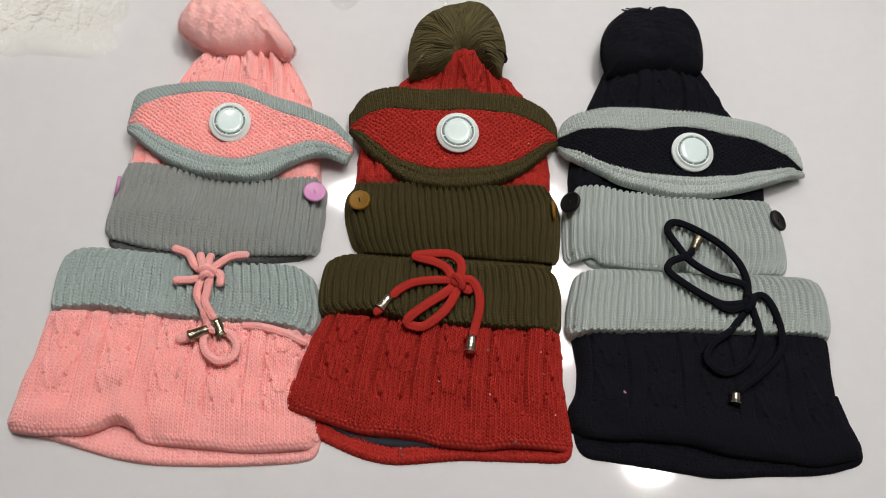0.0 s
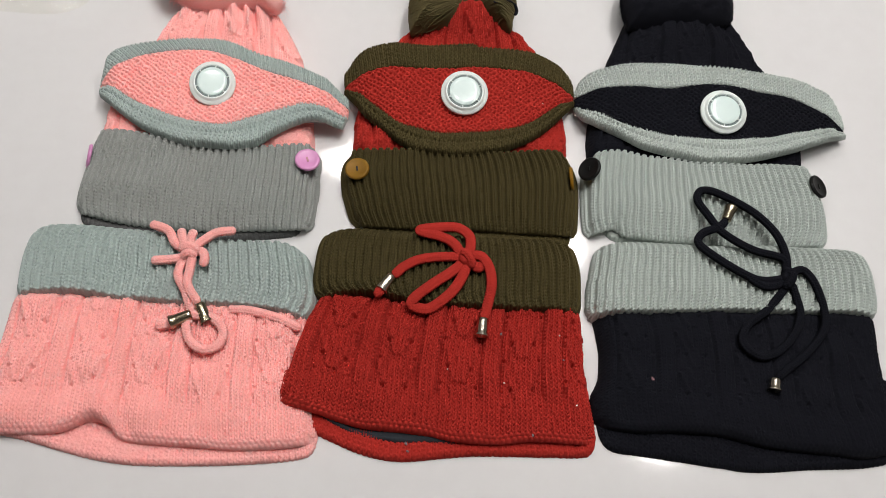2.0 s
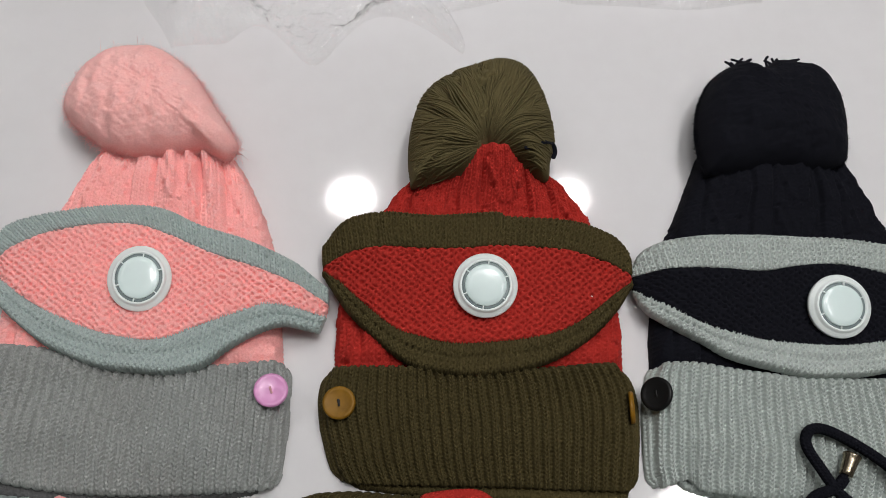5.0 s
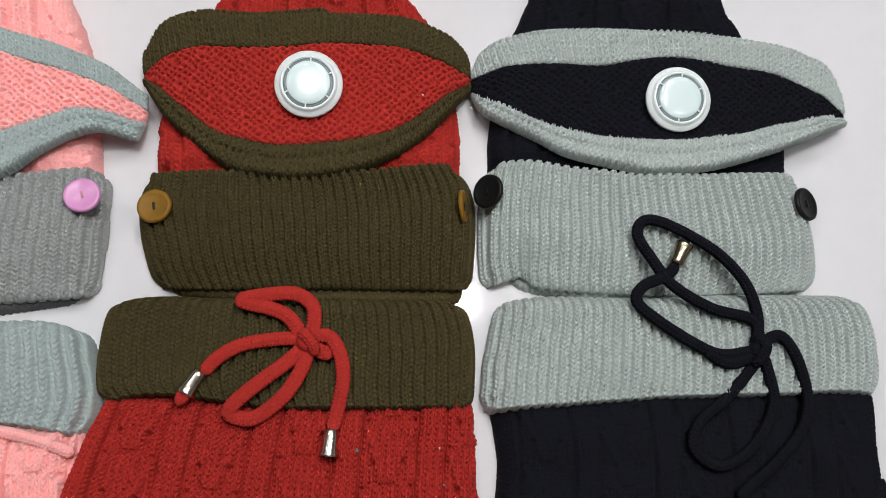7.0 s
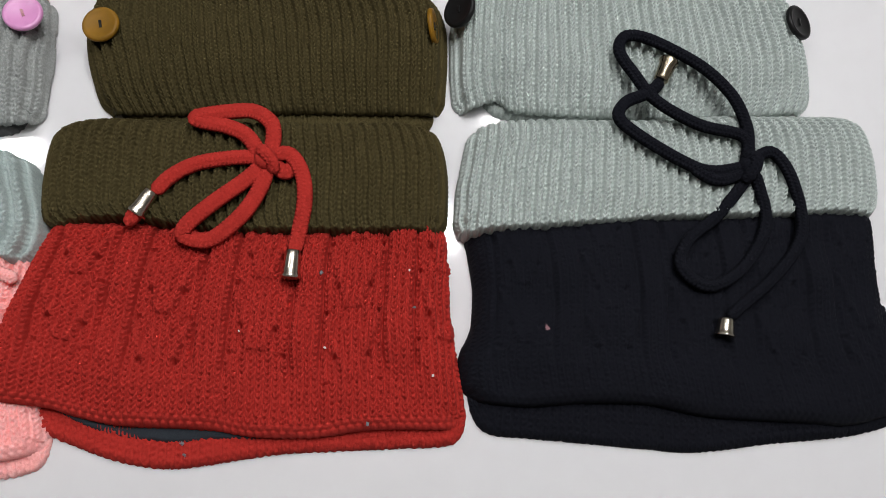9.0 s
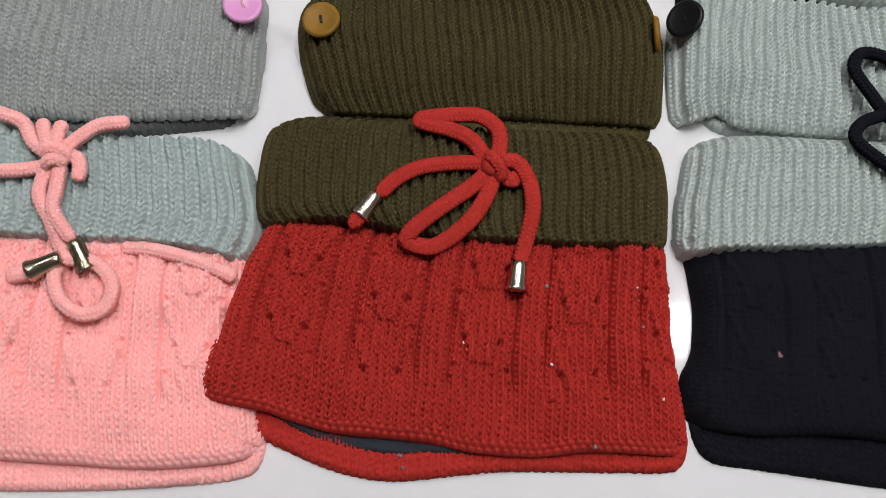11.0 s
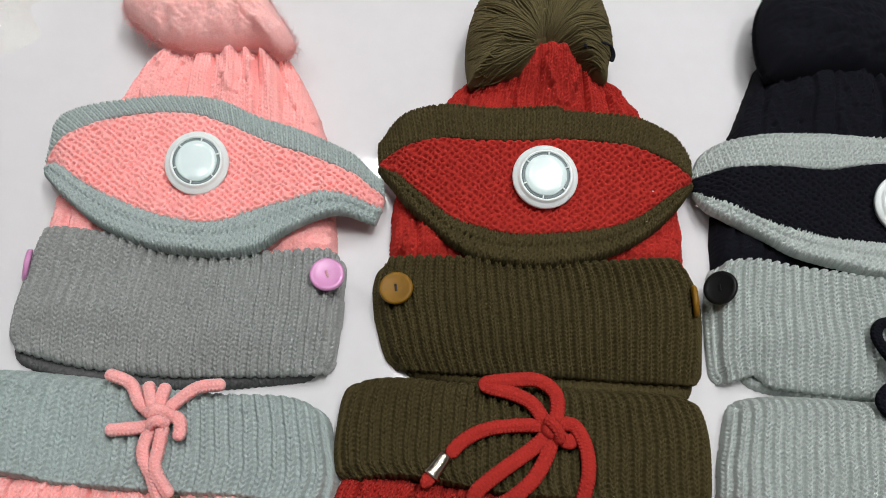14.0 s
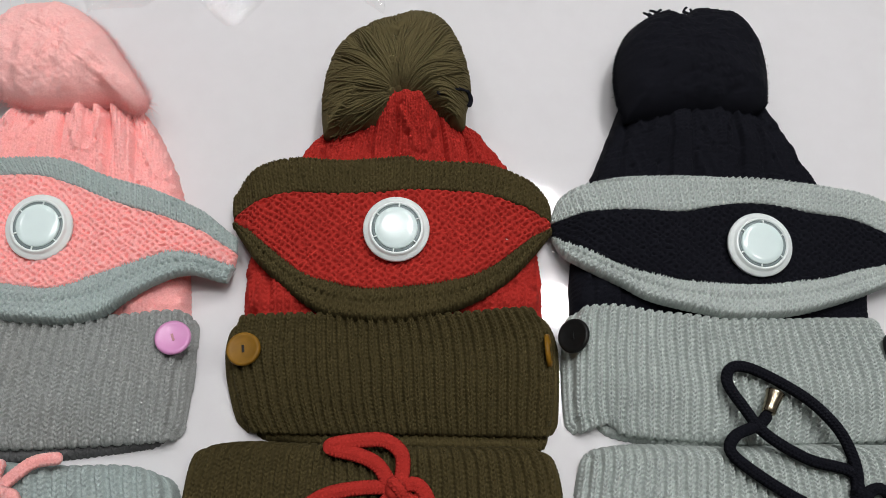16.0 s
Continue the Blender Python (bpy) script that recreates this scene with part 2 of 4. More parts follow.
def round_edge(d, w):
    if w <= 0:
        return np.ones_like(d)
    k = 1 - np.clip(d / w, 0, 1)
    return np.sqrt(np.clip(1 - k * k, 0, 1))


def rounded_corners(flat, dl, db, dr, dt, r, edges):
    """Draws the four corners of a sheet in, each to a quarter circle."""
    along_v, along_u = np.gradient(flat, axis=0), np.gradient(flat, axis=1)
    along_u /= np.linalg.norm(along_u, axis=2)[..., None]
    along_v /= np.linalg.norm(along_v, axis=2)[..., None]
    out = flat.copy()
    for du, dv, su, sv, ends in ((dl, db, 1, 1, edges[2]), (dr, db, -1, 1, edges[2]), (dl, dt, 1, -1, edges[3]), (dr, dt, -1, -1, edges[3])):
        if ends <= 0:
            continue
        p, q = np.clip(1 - du / r, 0, 1), np.clip(1 - dv / r, 0, 1)
        f = np.maximum(p, q) / np.maximum(np.hypot(p, q), 1e-6)
        f = np.where((p > 0) & (q > 0), f, 1.0)
        out += along_u * (su * r * p * (1 - f))[..., None] + along_v * (sv * r * q * (1 - f))[..., None]
    return out


def knit_panel(name, material, parent, bottom, top, left, right, low, high, pattern, relief, edges=(0.006, 0.006, 0.006, 0.006),
               wale=0.0040, course=0.0032, dens=(7, 6), uneven=0.0012, lump=0.05, seed=1, shape=None, base=None, label="", seams=False, corner=0.011):
    """One knitted sheet between four edge curves, padded from low up to high, with its stitches as relief.
    edges: how far the rim rounds down at the left, right, bottom and top (0: not at all)."""
    n = 60
    s = np.linspace(0, 1, n)
    mid_w = np.linalg.norm(np.diff(spline(bottom, s), axis=0), axis=1).sum() * 0.5 + np.linalg.norm(np.diff(spline(top, s), axis=0), axis=1).sum() * 0.5
    mid_h = np.linalg.norm(np.diff(spline(left, s), axis=0), axis=1).sum() * 0.5 + np.linalg.norm(np.diff(spline(right, s), axis=0), axis=1).sum() * 0.5
    tall = np.linalg.norm(spline(top, s) - spline(bottom, s), axis=1)
    mid_h = max(mid_h, float(tall.max()))
    wales, courses = max(2, round(mid_w / wale)), max(2, round(mid_h / course))
    nu, nv = wales * dens[0] + 1, courses * dens[1] + 1
    us, vs = np.linspace(0, 1, nu), np.linspace(0, 1, nv)
    c0, c1, d0, d1 = spline(bottom, us), spline(top, us), spline(left, vs), spline(right, vs)
    u, v = us[None, :, None], vs[:, None, None]
    flat = ((1 - v) * c0[None] + v * c1[None] + (1 - u) * d0[:, None] + u * d1[:, None]
            - ((1 - u) * (1 - v) * (c0[0] + d0[0]) / 2 + u * (1 - v) * (c0[-1] + d1[0]) / 2
               + (1 - u) * v * (c1[0] + d0[-1]) / 2 + u * v * (c1[-1] + d1[-1]) / 2))
    uu, vv = np.broadcast_to(us[None, :], flat.shape[:2]), np.broadcast_to(vs[:, None], flat.shape[:2])
    if corner > 0:
        flat = rounded_corners(flat, uu * mid_w, vv * mid_h, (1 - uu) * mid_w, (1 - vv) * mid_h, corner, edges)
    x, y = flat[..., 0], flat[..., 1]
    el, er, eb, et = edges
    here = np.interp(uu, s, np.maximum(tall, 0.003)) if seams else mid_h
    pu = round_edge(uu * mid_w, el) * round_edge((1 - uu) * mid_w, er)
    pv = round_edge(vv * here, eb) * round_edge((1 - vv) * here, et)
    rim = pu * pv
    a = uu * wales + 0.10 * waves(x, y, 0.03, seed + 50)
    b = (vv * here / mid_h) * courses + 0.15 * waves(x, y, 0.04, seed + 60)
    draw = 1.0
    if pattern is cabled:
        # towards a gathered top there are fewer and flatter stitches
        draw = np.sqrt(np.linalg.norm(flat[:, -1] - flat[:, 0], axis=1)[:, None] / mid_w)
        a = a + (uu - 0.5) * wales * (draw - 1.0)
        draw = np.minimum(draw, 1.0) * (1 - 0.75 * step01((vv - 0.84) / 0.14) * (et > 0))
    if pattern is mossed:
        a = x / wale + 0.34 * waves(x, y, 0.012, seed + 55)
        b = y / course + 0.34 * waves(x, y, 0.012, seed + 56)
    drop = low + (base(uu, vv) if base is not None else 0.0)
    z = drop + (high - low) * rim + uneven * waves(x, y, lump, seed) * rim
    if shape is not None:
        z = z + shape(uu, vv, x, y) * rim
    tile = pattern(a, b) + (0.05 if pattern is ribbed else 0.10) * waves(x, y, 0.0055, seed + 70)
    if pattern is cabled and eb > 0:
        hem = step01((2.2 - b) / 0.5)
        tile = tile * (1 - hem) + hem * (0.2 + 0.6 * np.abs(np.sin(math.pi * (a + 0.5 * (b > 1.0)))) ** 1.2 * np.abs(np.sin(math.pi * b)) ** 0.5)
    if seams:
        z = z - 0.0012 * (np.exp(-vv * here / 0.0009) * (eb <= 0) + np.exp(-(1 - vv) * here / 0.0009) * (et <= 0))
    calm = 0.45 + 0.55 * step01(vv * here / 0.005) * (0.3 + 0.7 * step01((1 - vv) * here / 0.008)) if pattern is ribbed else 1.0
    z = z + relief * draw * (tile - 0.55) * np.clip(rim * 1.5, 0, 1) * calm
    # the stitches also fray the outline a little
    out = relief * (0.22 if pattern is ribbed else 0.32) * tile
    edge_u = np.exp(-uu * mid_w / 0.002) - np.exp(-(1 - uu) * mid_w / 0.002)
    edge_v = np.exp(-vv * mid_h / 0.002) - np.exp(-(1 - vv) * mid_h / 0.002)
    x = x - out * edge_u * (el > 0)
    y = y - out * edge_v * (eb > 0)
    verts = np.stack([x, y, np.maximum(z, 0.0006)], -1).reshape(-1, 3)
    floor_z = np.broadcast_to(np.maximum(drop, 0.0006) - 0.0004, x.shape).reshape(-1)
    i = np.arange(nv - 1)[:, None] * nu + np.arange(nu - 1)[None, :]
    quads = np.stack([i, i + 1, i + nu + 1, i + nu], -1).reshape(-1, 4)
    k = np.arange(nu * nv).reshape(nv, nu)
    loop = np.concatenate([k[0, :], k[1:, -1], k[-1, -2::-1], k[-2:0:-1, 0]])
    m = len(loop)
    hem = verts[loop].copy()
    hem[:, 2] = np.minimum(floor_z[loop], hem[:, 2] - 0.0002)
    ids = len(verts) + np.arange(m)
    skirt = np.stack([loop, ids, np.roll(ids, -1), np.roll(loop, -1)], -1)
    return raw_mesh(name, np.concatenate([verts, hem]), np.concatenate([quads, skirt]), material, parent, label, rim=ids[::-1])


def cord(name, material, parent, points, radius=0.0033, flat=0.85, label="", relief=0.0013):
    """A knitted round cord along a smooth line."""
    length = sum(math.dist(p, q) for p, q in zip(points, points[1:]))
    n, m = max(8, int(length / 0.00045)), 30
    line = spline(points, np.linspace(0, 1, n))
    tan = np.gradient(line, axis=0)
    tan /= np.linalg.norm(tan, axis=1)[:, None]
    side = np.cross(tan, (0, 0, 1.0))
    side /= np.maximum(np.linalg.norm(side, axis=1), 1e-6)[:, None]
    up = np.cross(side, tan)
    th = np.linspace(0, 2 * math.pi, m, endpoint=False)
    along = np.linspace(0, length / 0.0022, n)
    tile = stocking(th[None, :] / (2 * math.pi) * 6 + 0 * along[:, None], along[:, None] + 0 * th[None, :])
    ends = round_edge(np.minimum(np.linspace(0, length, n), np.linspace(length, 0, n)), radius)[:, None]
    r = (radius + relief * (tile - 0.6)) * np.clip(ends, 0.02, 1)
    ring = line[:, None] + side[:, None] * (np.cos(th)[None] * r)[..., None] + up[:, None] * (np.sin(th)[None] * r * flat)[..., None]
    verts = ring.reshape(-1, 3)
    i, j = np.arange(n - 1)[:, None] * m, np.arange(m)[None, :]
    jn = (j + 1) % m
    quads = np.stack([i + j, i + m + j, i + m + jn, i + jn], -1).reshape(-1, 4)
    return raw_mesh(name, verts, quads, material, parent, label)


def lathe(profile, segments=40):
    """A turned shape from (radius, height) pairs."""
    bm = bmesh.new()
    rings = []
    for r, h in profile:
        if r < 1e-6:
            rings.append([bm.verts.new((0, 0, h))])
        else:
            rings.append([bm.verts.new((r * math.cos(k * 2 * math.pi / segments), r * math.sin(k * 2 * math.pi / segments), h)) for k in range(segments)])
    for lo, hi in zip(rings, rings[1:]):
        for k in range(segments):
            q = [lo[k % len(lo)], lo[(k + 1) % len(lo)], hi[(k + 1) % len(hi)], hi[k % len(hi)]]
            q = list(dict.fromkeys(q))
            if len(q) > 2:
                bm.faces.new(q)
    bmesh.ops.recalc_face_normals(bm, faces=bm.faces)
    return bm


def moved(bm, m):
    bmesh.ops.transform(bm, matrix=m, verts=bm.verts)
    return bm


def box(sx, sy, sz, bevel=0.0):
    bm = bmesh.new()
    bmesh.ops.create_cube(bm, size=1)
    bmesh.ops.scale(bm, vec=(sx, sy, sz), verts=bm.verts)
    if bevel:
        bmesh.ops.bevel(bm, geom=bm.edges[:], offset=bevel, segments=2, affect="EDGES", profile=0.5)
    return bm


# ---- the room and the table ----
def structure(name, bm, material, label, category):
    return tagged(part(name, bm, material, None, label, smooth=False), category=category, kind="structure")


structure("floor", moved(box(6.4, 6.4, 0.1), pose(0, 0.4, -0.80)), FLOOR, "beige vinyl floor under the table", "floor")
structure("ceiling", moved(box(6.4, 6.4, 0.1), pose(0, 0.4, CEIL + 0.07)), PAINT, "white painted flat ceiling with downlights", "ceiling")
structure("wall_north", moved(box(6.4, 0.1, 2.766), pose(0, 3.55, 0.635)), PAINT, "plain white painted wall", "wall")
structure("wall_south", moved(box(6.4, 0.1, 2.766), pose(0, -2.75, 0.635)), PAINT, "plain white painted wall", "wall")
structure("wall_east", moved(box(0.1, 6.2, 2.766), pose(3.15, 0.4, 0.635)), PAINT, "plain white painted wall", "wall")
structure("wall_west", moved(box(0.1, 6.2, 2.766), pose(-3.15, 0.4, 0.635)), PAINT, "plain white painted wall", "wall")

table = empty("display_table", "glossy white laminate display table with grey legs", "table", (0, 0.15, -0.75))
part("tabletop", moved(box(2.4, 1.3, 0.03, 0.004), pose(0, 0.15, -0.015)), LAMINATE, table)
for sx in (-1.12, 1.12):
    for sy in (-0.42, 0.72):
        part("leg", moved(box(0.05, 0.05, 0.716, 0.003), pose(sx, sy, -0.389)), LEG, table)

GLOW = glowing("lit_lamp_face", (1.0, 0.97, 0.93), 60.0)
# seven known from their table reflections, plus the added far-left fill
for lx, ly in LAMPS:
    light = empty("ceiling_downlight", "round white recessed ceiling downlight, switched on; the far-left one is added, unseen", "ceiling light", (lx, ly, CEIL), "ceiling downlights")
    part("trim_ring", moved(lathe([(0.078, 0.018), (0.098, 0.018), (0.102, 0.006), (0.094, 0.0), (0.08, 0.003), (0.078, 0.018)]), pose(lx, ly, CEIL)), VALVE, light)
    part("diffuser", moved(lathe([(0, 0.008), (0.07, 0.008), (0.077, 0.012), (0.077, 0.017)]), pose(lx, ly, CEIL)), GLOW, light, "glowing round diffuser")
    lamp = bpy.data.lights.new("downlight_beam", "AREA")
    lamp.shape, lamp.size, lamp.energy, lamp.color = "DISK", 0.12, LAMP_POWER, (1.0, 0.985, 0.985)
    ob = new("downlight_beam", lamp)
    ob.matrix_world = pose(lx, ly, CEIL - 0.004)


# ---- the knitwear ----
def button(parent, at, material, tilt=(0, 0, 0), radius=0.0105, label=""):
    m = pose(*at, *tilt)
    prof = [(0, 0), (radius * 0.96, 0), (radius, 0.0009), (radius * 0.98, 0.0024), (radius * 0.88, 0.0031), (radius * 0.76, 0.0027), (radius * 0.6, 0.0022), (0, 0.0020)]
    b = part("button", moved(lathe(prof, 36), m), material, parent, label)
    # on brown buttons the black discs and bar paint in the recess's shade
    for dx in (-0.0014, 0.0014):
        part("hole", moved(lathe([(0.0008, 0.0019), (0.0008, 0.0025), (0, 0.0025)], 10), m @ pose(0, dx, 0)), BTN_BLACK if material is not BTN_PINK else VALVE, b)
    part("slot_thread", moved(box(0.0015, 0.0046, 0.0007, 0.0002), m @ pose(0, 0, 0.0024)), LINT_PINK if material is BTN_PINK else BTN_BLACK, b)
    return b


def valve(parent, at, tilt=(0, 0, 0), oval=1.0, size=1.03):
    m = pose(*at, *tilt) @ Matrix.Diagonal((size, size * oval, size, 1.0))
    v = part("breathing_valve", moved(lathe([(0, -0.002), (0.0207, -0.002), (0.0211, 0.0006), (0.0205, 0.0018), (0.0184, 0.0024), (0.0176, 0.0032),
             (0.0171, 0.0046), (0.0162, 0.0052), (0.0156, 0.0048), (0.0154, 0.0030), (0, 0.0030)], 64), m), VALVE, parent, "milky white plastic breathing valve")
    # dark ring laid between cap and rim to paint in the slots' shade
    part("slot_recess", moved(lathe([(0.0126, 0.0031), (0.0126, 0.0036), (0.0155, 0.0036), (0.0155, 0.0031)], 48), m), VALVE_SLOT, v)
    part("cap", moved(lathe([(0.0134, 0.0030), (0.0135, 0.0046), (0.0128, 0.0051), (0.0098, 0.0054), (0.005, 0.0055), (0, 0.0055)], 48), m), VALVE_CAP, v)
    for k in range(6):
        part("spoke", moved(box(0.0024, 0.0008, 0.0016, 0.0002), m @ pose(0, 0, 0, 0, 0, 60 * k + 22) @ pose(0.0145, 0, 0.0043)), VALVE, v)
    return v


def cord_end(parent, a, b, material):
    """A bell-shaped metal tip from a to b, flaring towards b."""
    a, b = Vector(a), Vector(b)
    n = (b - a).length
    prof = [(0.0, 0), (0.0034, 0), (0.0041, 0.0006), (0.0042, n * 0.2), (0.0047, n * 0.65), (0.0051, n * 0.84), (0.0057, n * 0.92), (0.0056, n), (0.0048, n), (0.0042, n * 0.85), (0, n * 0.85)]
    m = Matrix.Translation(a) @ (b - a).to_track_quat("Z", "Y").to_matrix().to_4x4()
    return part("cord_end", moved(lathe(prof, 28), m), material, parent, "bell-shaped polished metal cord end")


def back_leaf(parent, material, bottom, height, high, name="back_layer", seed=3, label=""):
    """The lower layer of a tube of knitting, which shows past the front edge."""
    cx = (bottom[0][0] + bottom[-1][0]) / 2
    top = [(cx + (x - cx) * 0.90, y + height) for x, y in bottom]
    return knit_panel(name, material, parent, bottom, top, [bottom[0], top[0]], [bottom[-1], top[-1]], 0.0, high, stocking, 0.0028,
                      edges=(0.018, 0.018, 0.004, 0.0), dens=(5, 4), seed=seed, uneven=0.0006, label=label)


def sides_down(depth, reach=0.05):
    return lambda u, v: -depth * (1 - step01(np.minimum(u, 1 - u) / reach))


def thin_hem(u, v, x, y):
    """A cuff is thinner towards its open lower edge."""
    return -0.007 * (1 - step01(v / 0.4))


def mask(label, wool_mid, wool_edge, top, top_in, bottom_in, bottom, at_valve, tilt, seed, low=0.019, oval=1.0, size=1.03, arch=0.0, creases=()):
    """A mask that lies over a beanie: low along its chin, arched up by so much along its top."""
    thing = empty("knitted_mask", label, "mask", (at_valve[0], at_valve[1], low), "knitted masks with valves")
    y0, y1 = min(y for _, y in bottom_in), max(y for _, y in top)

    def belly(u, v, x, y):
        rise = np.clip((y - y0) / (y1 - y0), 0, 1) ** 1.5 * step01(np.minimum(u, 1 - u) / 0.24)
        return 0.0035 * np.sin(math.pi * u) ** 0.8 + arch * rise

    def folded(u, v, x, y):
        eyelets = 0.0024 * np.exp(-((v - 0.84) / 0.07) ** 2) * (0.5 + 0.5 * np.cos(2 * math.pi * x / 0.0041))
        return belly(u, v, x, y) - eyelets - sum(0.0022 * np.exp(-((x - c) / 0.0011) ** 2) for c in creases)

    def channel(u, v, x, y):
        """The seam that runs along the middle of the lower border."""
        return belly(u, v, x, y) - 0.0024 * np.exp(-((v - 0.52) / 0.055) ** 2) * (0.5 + 0.5 * np.cos(2 * math.pi * x / 0.0041)) + 0.0010 * np.exp(-((v - 0.72) / 0.12) ** 2) - 0.0006 * (v > 0.55)

    sag = lambda u, v: -0.010 * (1 - step01(np.minimum(u, 1 - u) / 0.10))
    knit_panel("front_panel", wool_mid, thing, bottom_in, top_in, [bottom_in[0], top_in[0]], [bottom_in[-1], top_in[-1]], low, low + 0.0060, mossed, 0.0010 if wool_mid is BLACK else 0.0018,
               edges=(0.006, 0.006, 0.0, 0.0), corner=0.0, wale=0.0029, course=0.0023, dens=(5, 4), uneven=0.0006, seed=seed, shape=belly, base=sag, seams=True)
    knit_panel("top_border", wool_edge, thing, top_in, top, [top_in[0], top[0]], [top_in[-1], top[-1]], low, low + 0.0058, edging, 0.0034,
               edges=(0.004, 0.004, 0.0, 0.0030), corner=0.0, wale=0.0039, course=0.0033, dens=(7, 6), uneven=0.0005, seed=seed + 1, shape=folded, base=sag, seams=True)
    knit_panel("bottom_border", wool_edge, thing, bottom, bottom_in, [bottom[0], bottom_in[0]], [bottom[-1], bottom_in[-1]], low, low + 0.0058, edging, 0.0034,
               edges=(0.004, 0.004, 0.0030, 0.0), corner=0.0, wale=0.0039, course=0.0033, dens=(7, 6), uneven=0.0007, seed=seed + 2, shape=channel, base=sag, seams=True)
    up = arch * ((at_valve[1] - y0) / (y1 - y0)) ** 1.5
    valve(thing, (at_valve[0], at_valve[1], low + 0.0128 + up), tilt, oval, size)
    return thing


def pompom_body(parent, material, centre, outline, height, seed, lumps=0.0022, low=0.0):
    """A padded, uneven ball of yarn over a closed outline."""
    nt, nr = 220, 64
    ring = spline(list(outline) + [outline[0]], np.linspace(0, 1, nt, endpoint=False))
    rho = np.sin(np.linspace(0, 1, nr) * math.pi / 2)
    c = np.array(centre)
    xy = c + (ring[None] - c) * rho[:, None, None]
    waist = 0.024
    z = waist + (height - waist) * np.sqrt(np.clip(1 - rho ** 2.4, 0, 1))[:, None] + 0 * ring[None, :, 0]
    z = z + lumps * (waves(xy[..., 0], xy[..., 1], 0.022, seed) + 0.5 * waves(xy[..., 0], xy[..., 1], 0.009, seed + 1) + 0.32 * waves(xy[..., 0], xy[..., 1], 0.0035, seed + 2)) * (1 - rho[:, None] ** 6)
    verts = np.concatenate([xy, np.maximum(z, 0.0006)[..., None]], -1).reshape(-1, 3)
    i, j = np.arange(nr - 1)[:, None] * nt, np.arange(nt)[None, :]
    jn = (j + 1) % nt
    quads = np.stack([i + j, i + nt + j, i + nt + jn, i + jn], -1).reshape(-1, 4)
    grid = verts.reshape(nr, nt, 3)
    under = np.array([[[*(c + (p[:2] - c) * math.cos(f)), waist * (1 - math.sin(f)) + 0.0006] for p in grid[-1]] for f in (0.25, 0.55, 0.85, 1.1)])
    verts = np.concatenate([grid, under]).reshape(-1, 3)
    i = np.arange(nr + 3)[:, None] * nt
    quads = np.stack([i + j, i + nt + j, i + nt + jn, i + jn], -1).reshape(-1, 4)
    return raw_mesh("pompom", verts, quads, material, parent, "", rim=np.arange(nt)[::-1] + (nr + 3) * nt), grid


def tufts(name, material, parent, roots, normals, length, width, seed, curl=0.5):
    """Short loose fibres standing on a surface, each a bent three-sided strand."""
    rng = np.random.default_rng(seed)
    n = len(roots)
    side = np.cross(normals, rng.normal(size=(n, 3)))
    side /= np.maximum(np.linalg.norm(side, axis=1), 1e-6)[:, None]
    other = np.cross(normals, side)
    ln = length * rng.uniform(0.4, 1.2, n)[:, None]
    lean = side * rng.normal(0, curl, n)[:, None] + other * rng.normal(0, curl, n)[:, None]
    p1 = roots + (normals * 0.7 + lean * 0.4) * ln * 0.5
    p2 = roots + (normals * 0.8 + lean) * ln
    w = width * rng.uniform(0.6, 1.3, n)[:, None]
    tri = [(side, 0.0), (-0.5 * side + 0.87 * other, 0.0), (-0.5 * side - 0.87 * other, 0.0)]
    v = np.concatenate([(roots - normals * width) + d * w for d, _ in tri] + [p1 + d * w * 0.8 for d, _ in tri] + [p2 + d * w * 0.15 for d, _ in tri], 1).reshape(-1, 3)
    v[:, 2] = np.maximum(v[:, 2], 0.0004)
    o = np.arange(n)[:, None] * 9
    q = []
    for lo, hi in ((0, 3), (3, 6)):
        for k in range(3):
            q.append(np.concatenate([o + lo + k, o + lo + (k + 1) % 3, o + hi + (k + 1) % 3, o + hi + k], 1))
    return raw_mesh(name, v, np.concatenate(q, 0), material, parent)


def surface_samples(grid, n, seed, outer=0.0):
    rng = np.random.default_rng(seed)
    nr, nt, _ = grid.shape
    r = np.clip(np.sqrt(rng.uniform(outer, 1, n)), 0, 1) * (nr - 1.001)
    t = rng.integers(0, nt, n)
    i = r.astype(int)
    f = (r - i)[:, None]
    p = grid[i, t] * (1 - f) + grid[i + 1, t] * f
    du = grid[np.minimum(i + 1, nr - 1), t] - grid[np.maximum(i - 1, 0), t]
    dv = grid[i, (t + 1) % nt] - grid[i, (t - 1) % nt]
    nrm = np.cross(du, dv)
    nrm[nrm[:, 2] < 0] *= -1
    return p, nrm / np.maximum(np.linalg.norm(nrm, axis=1), 1e-9)[:, None]


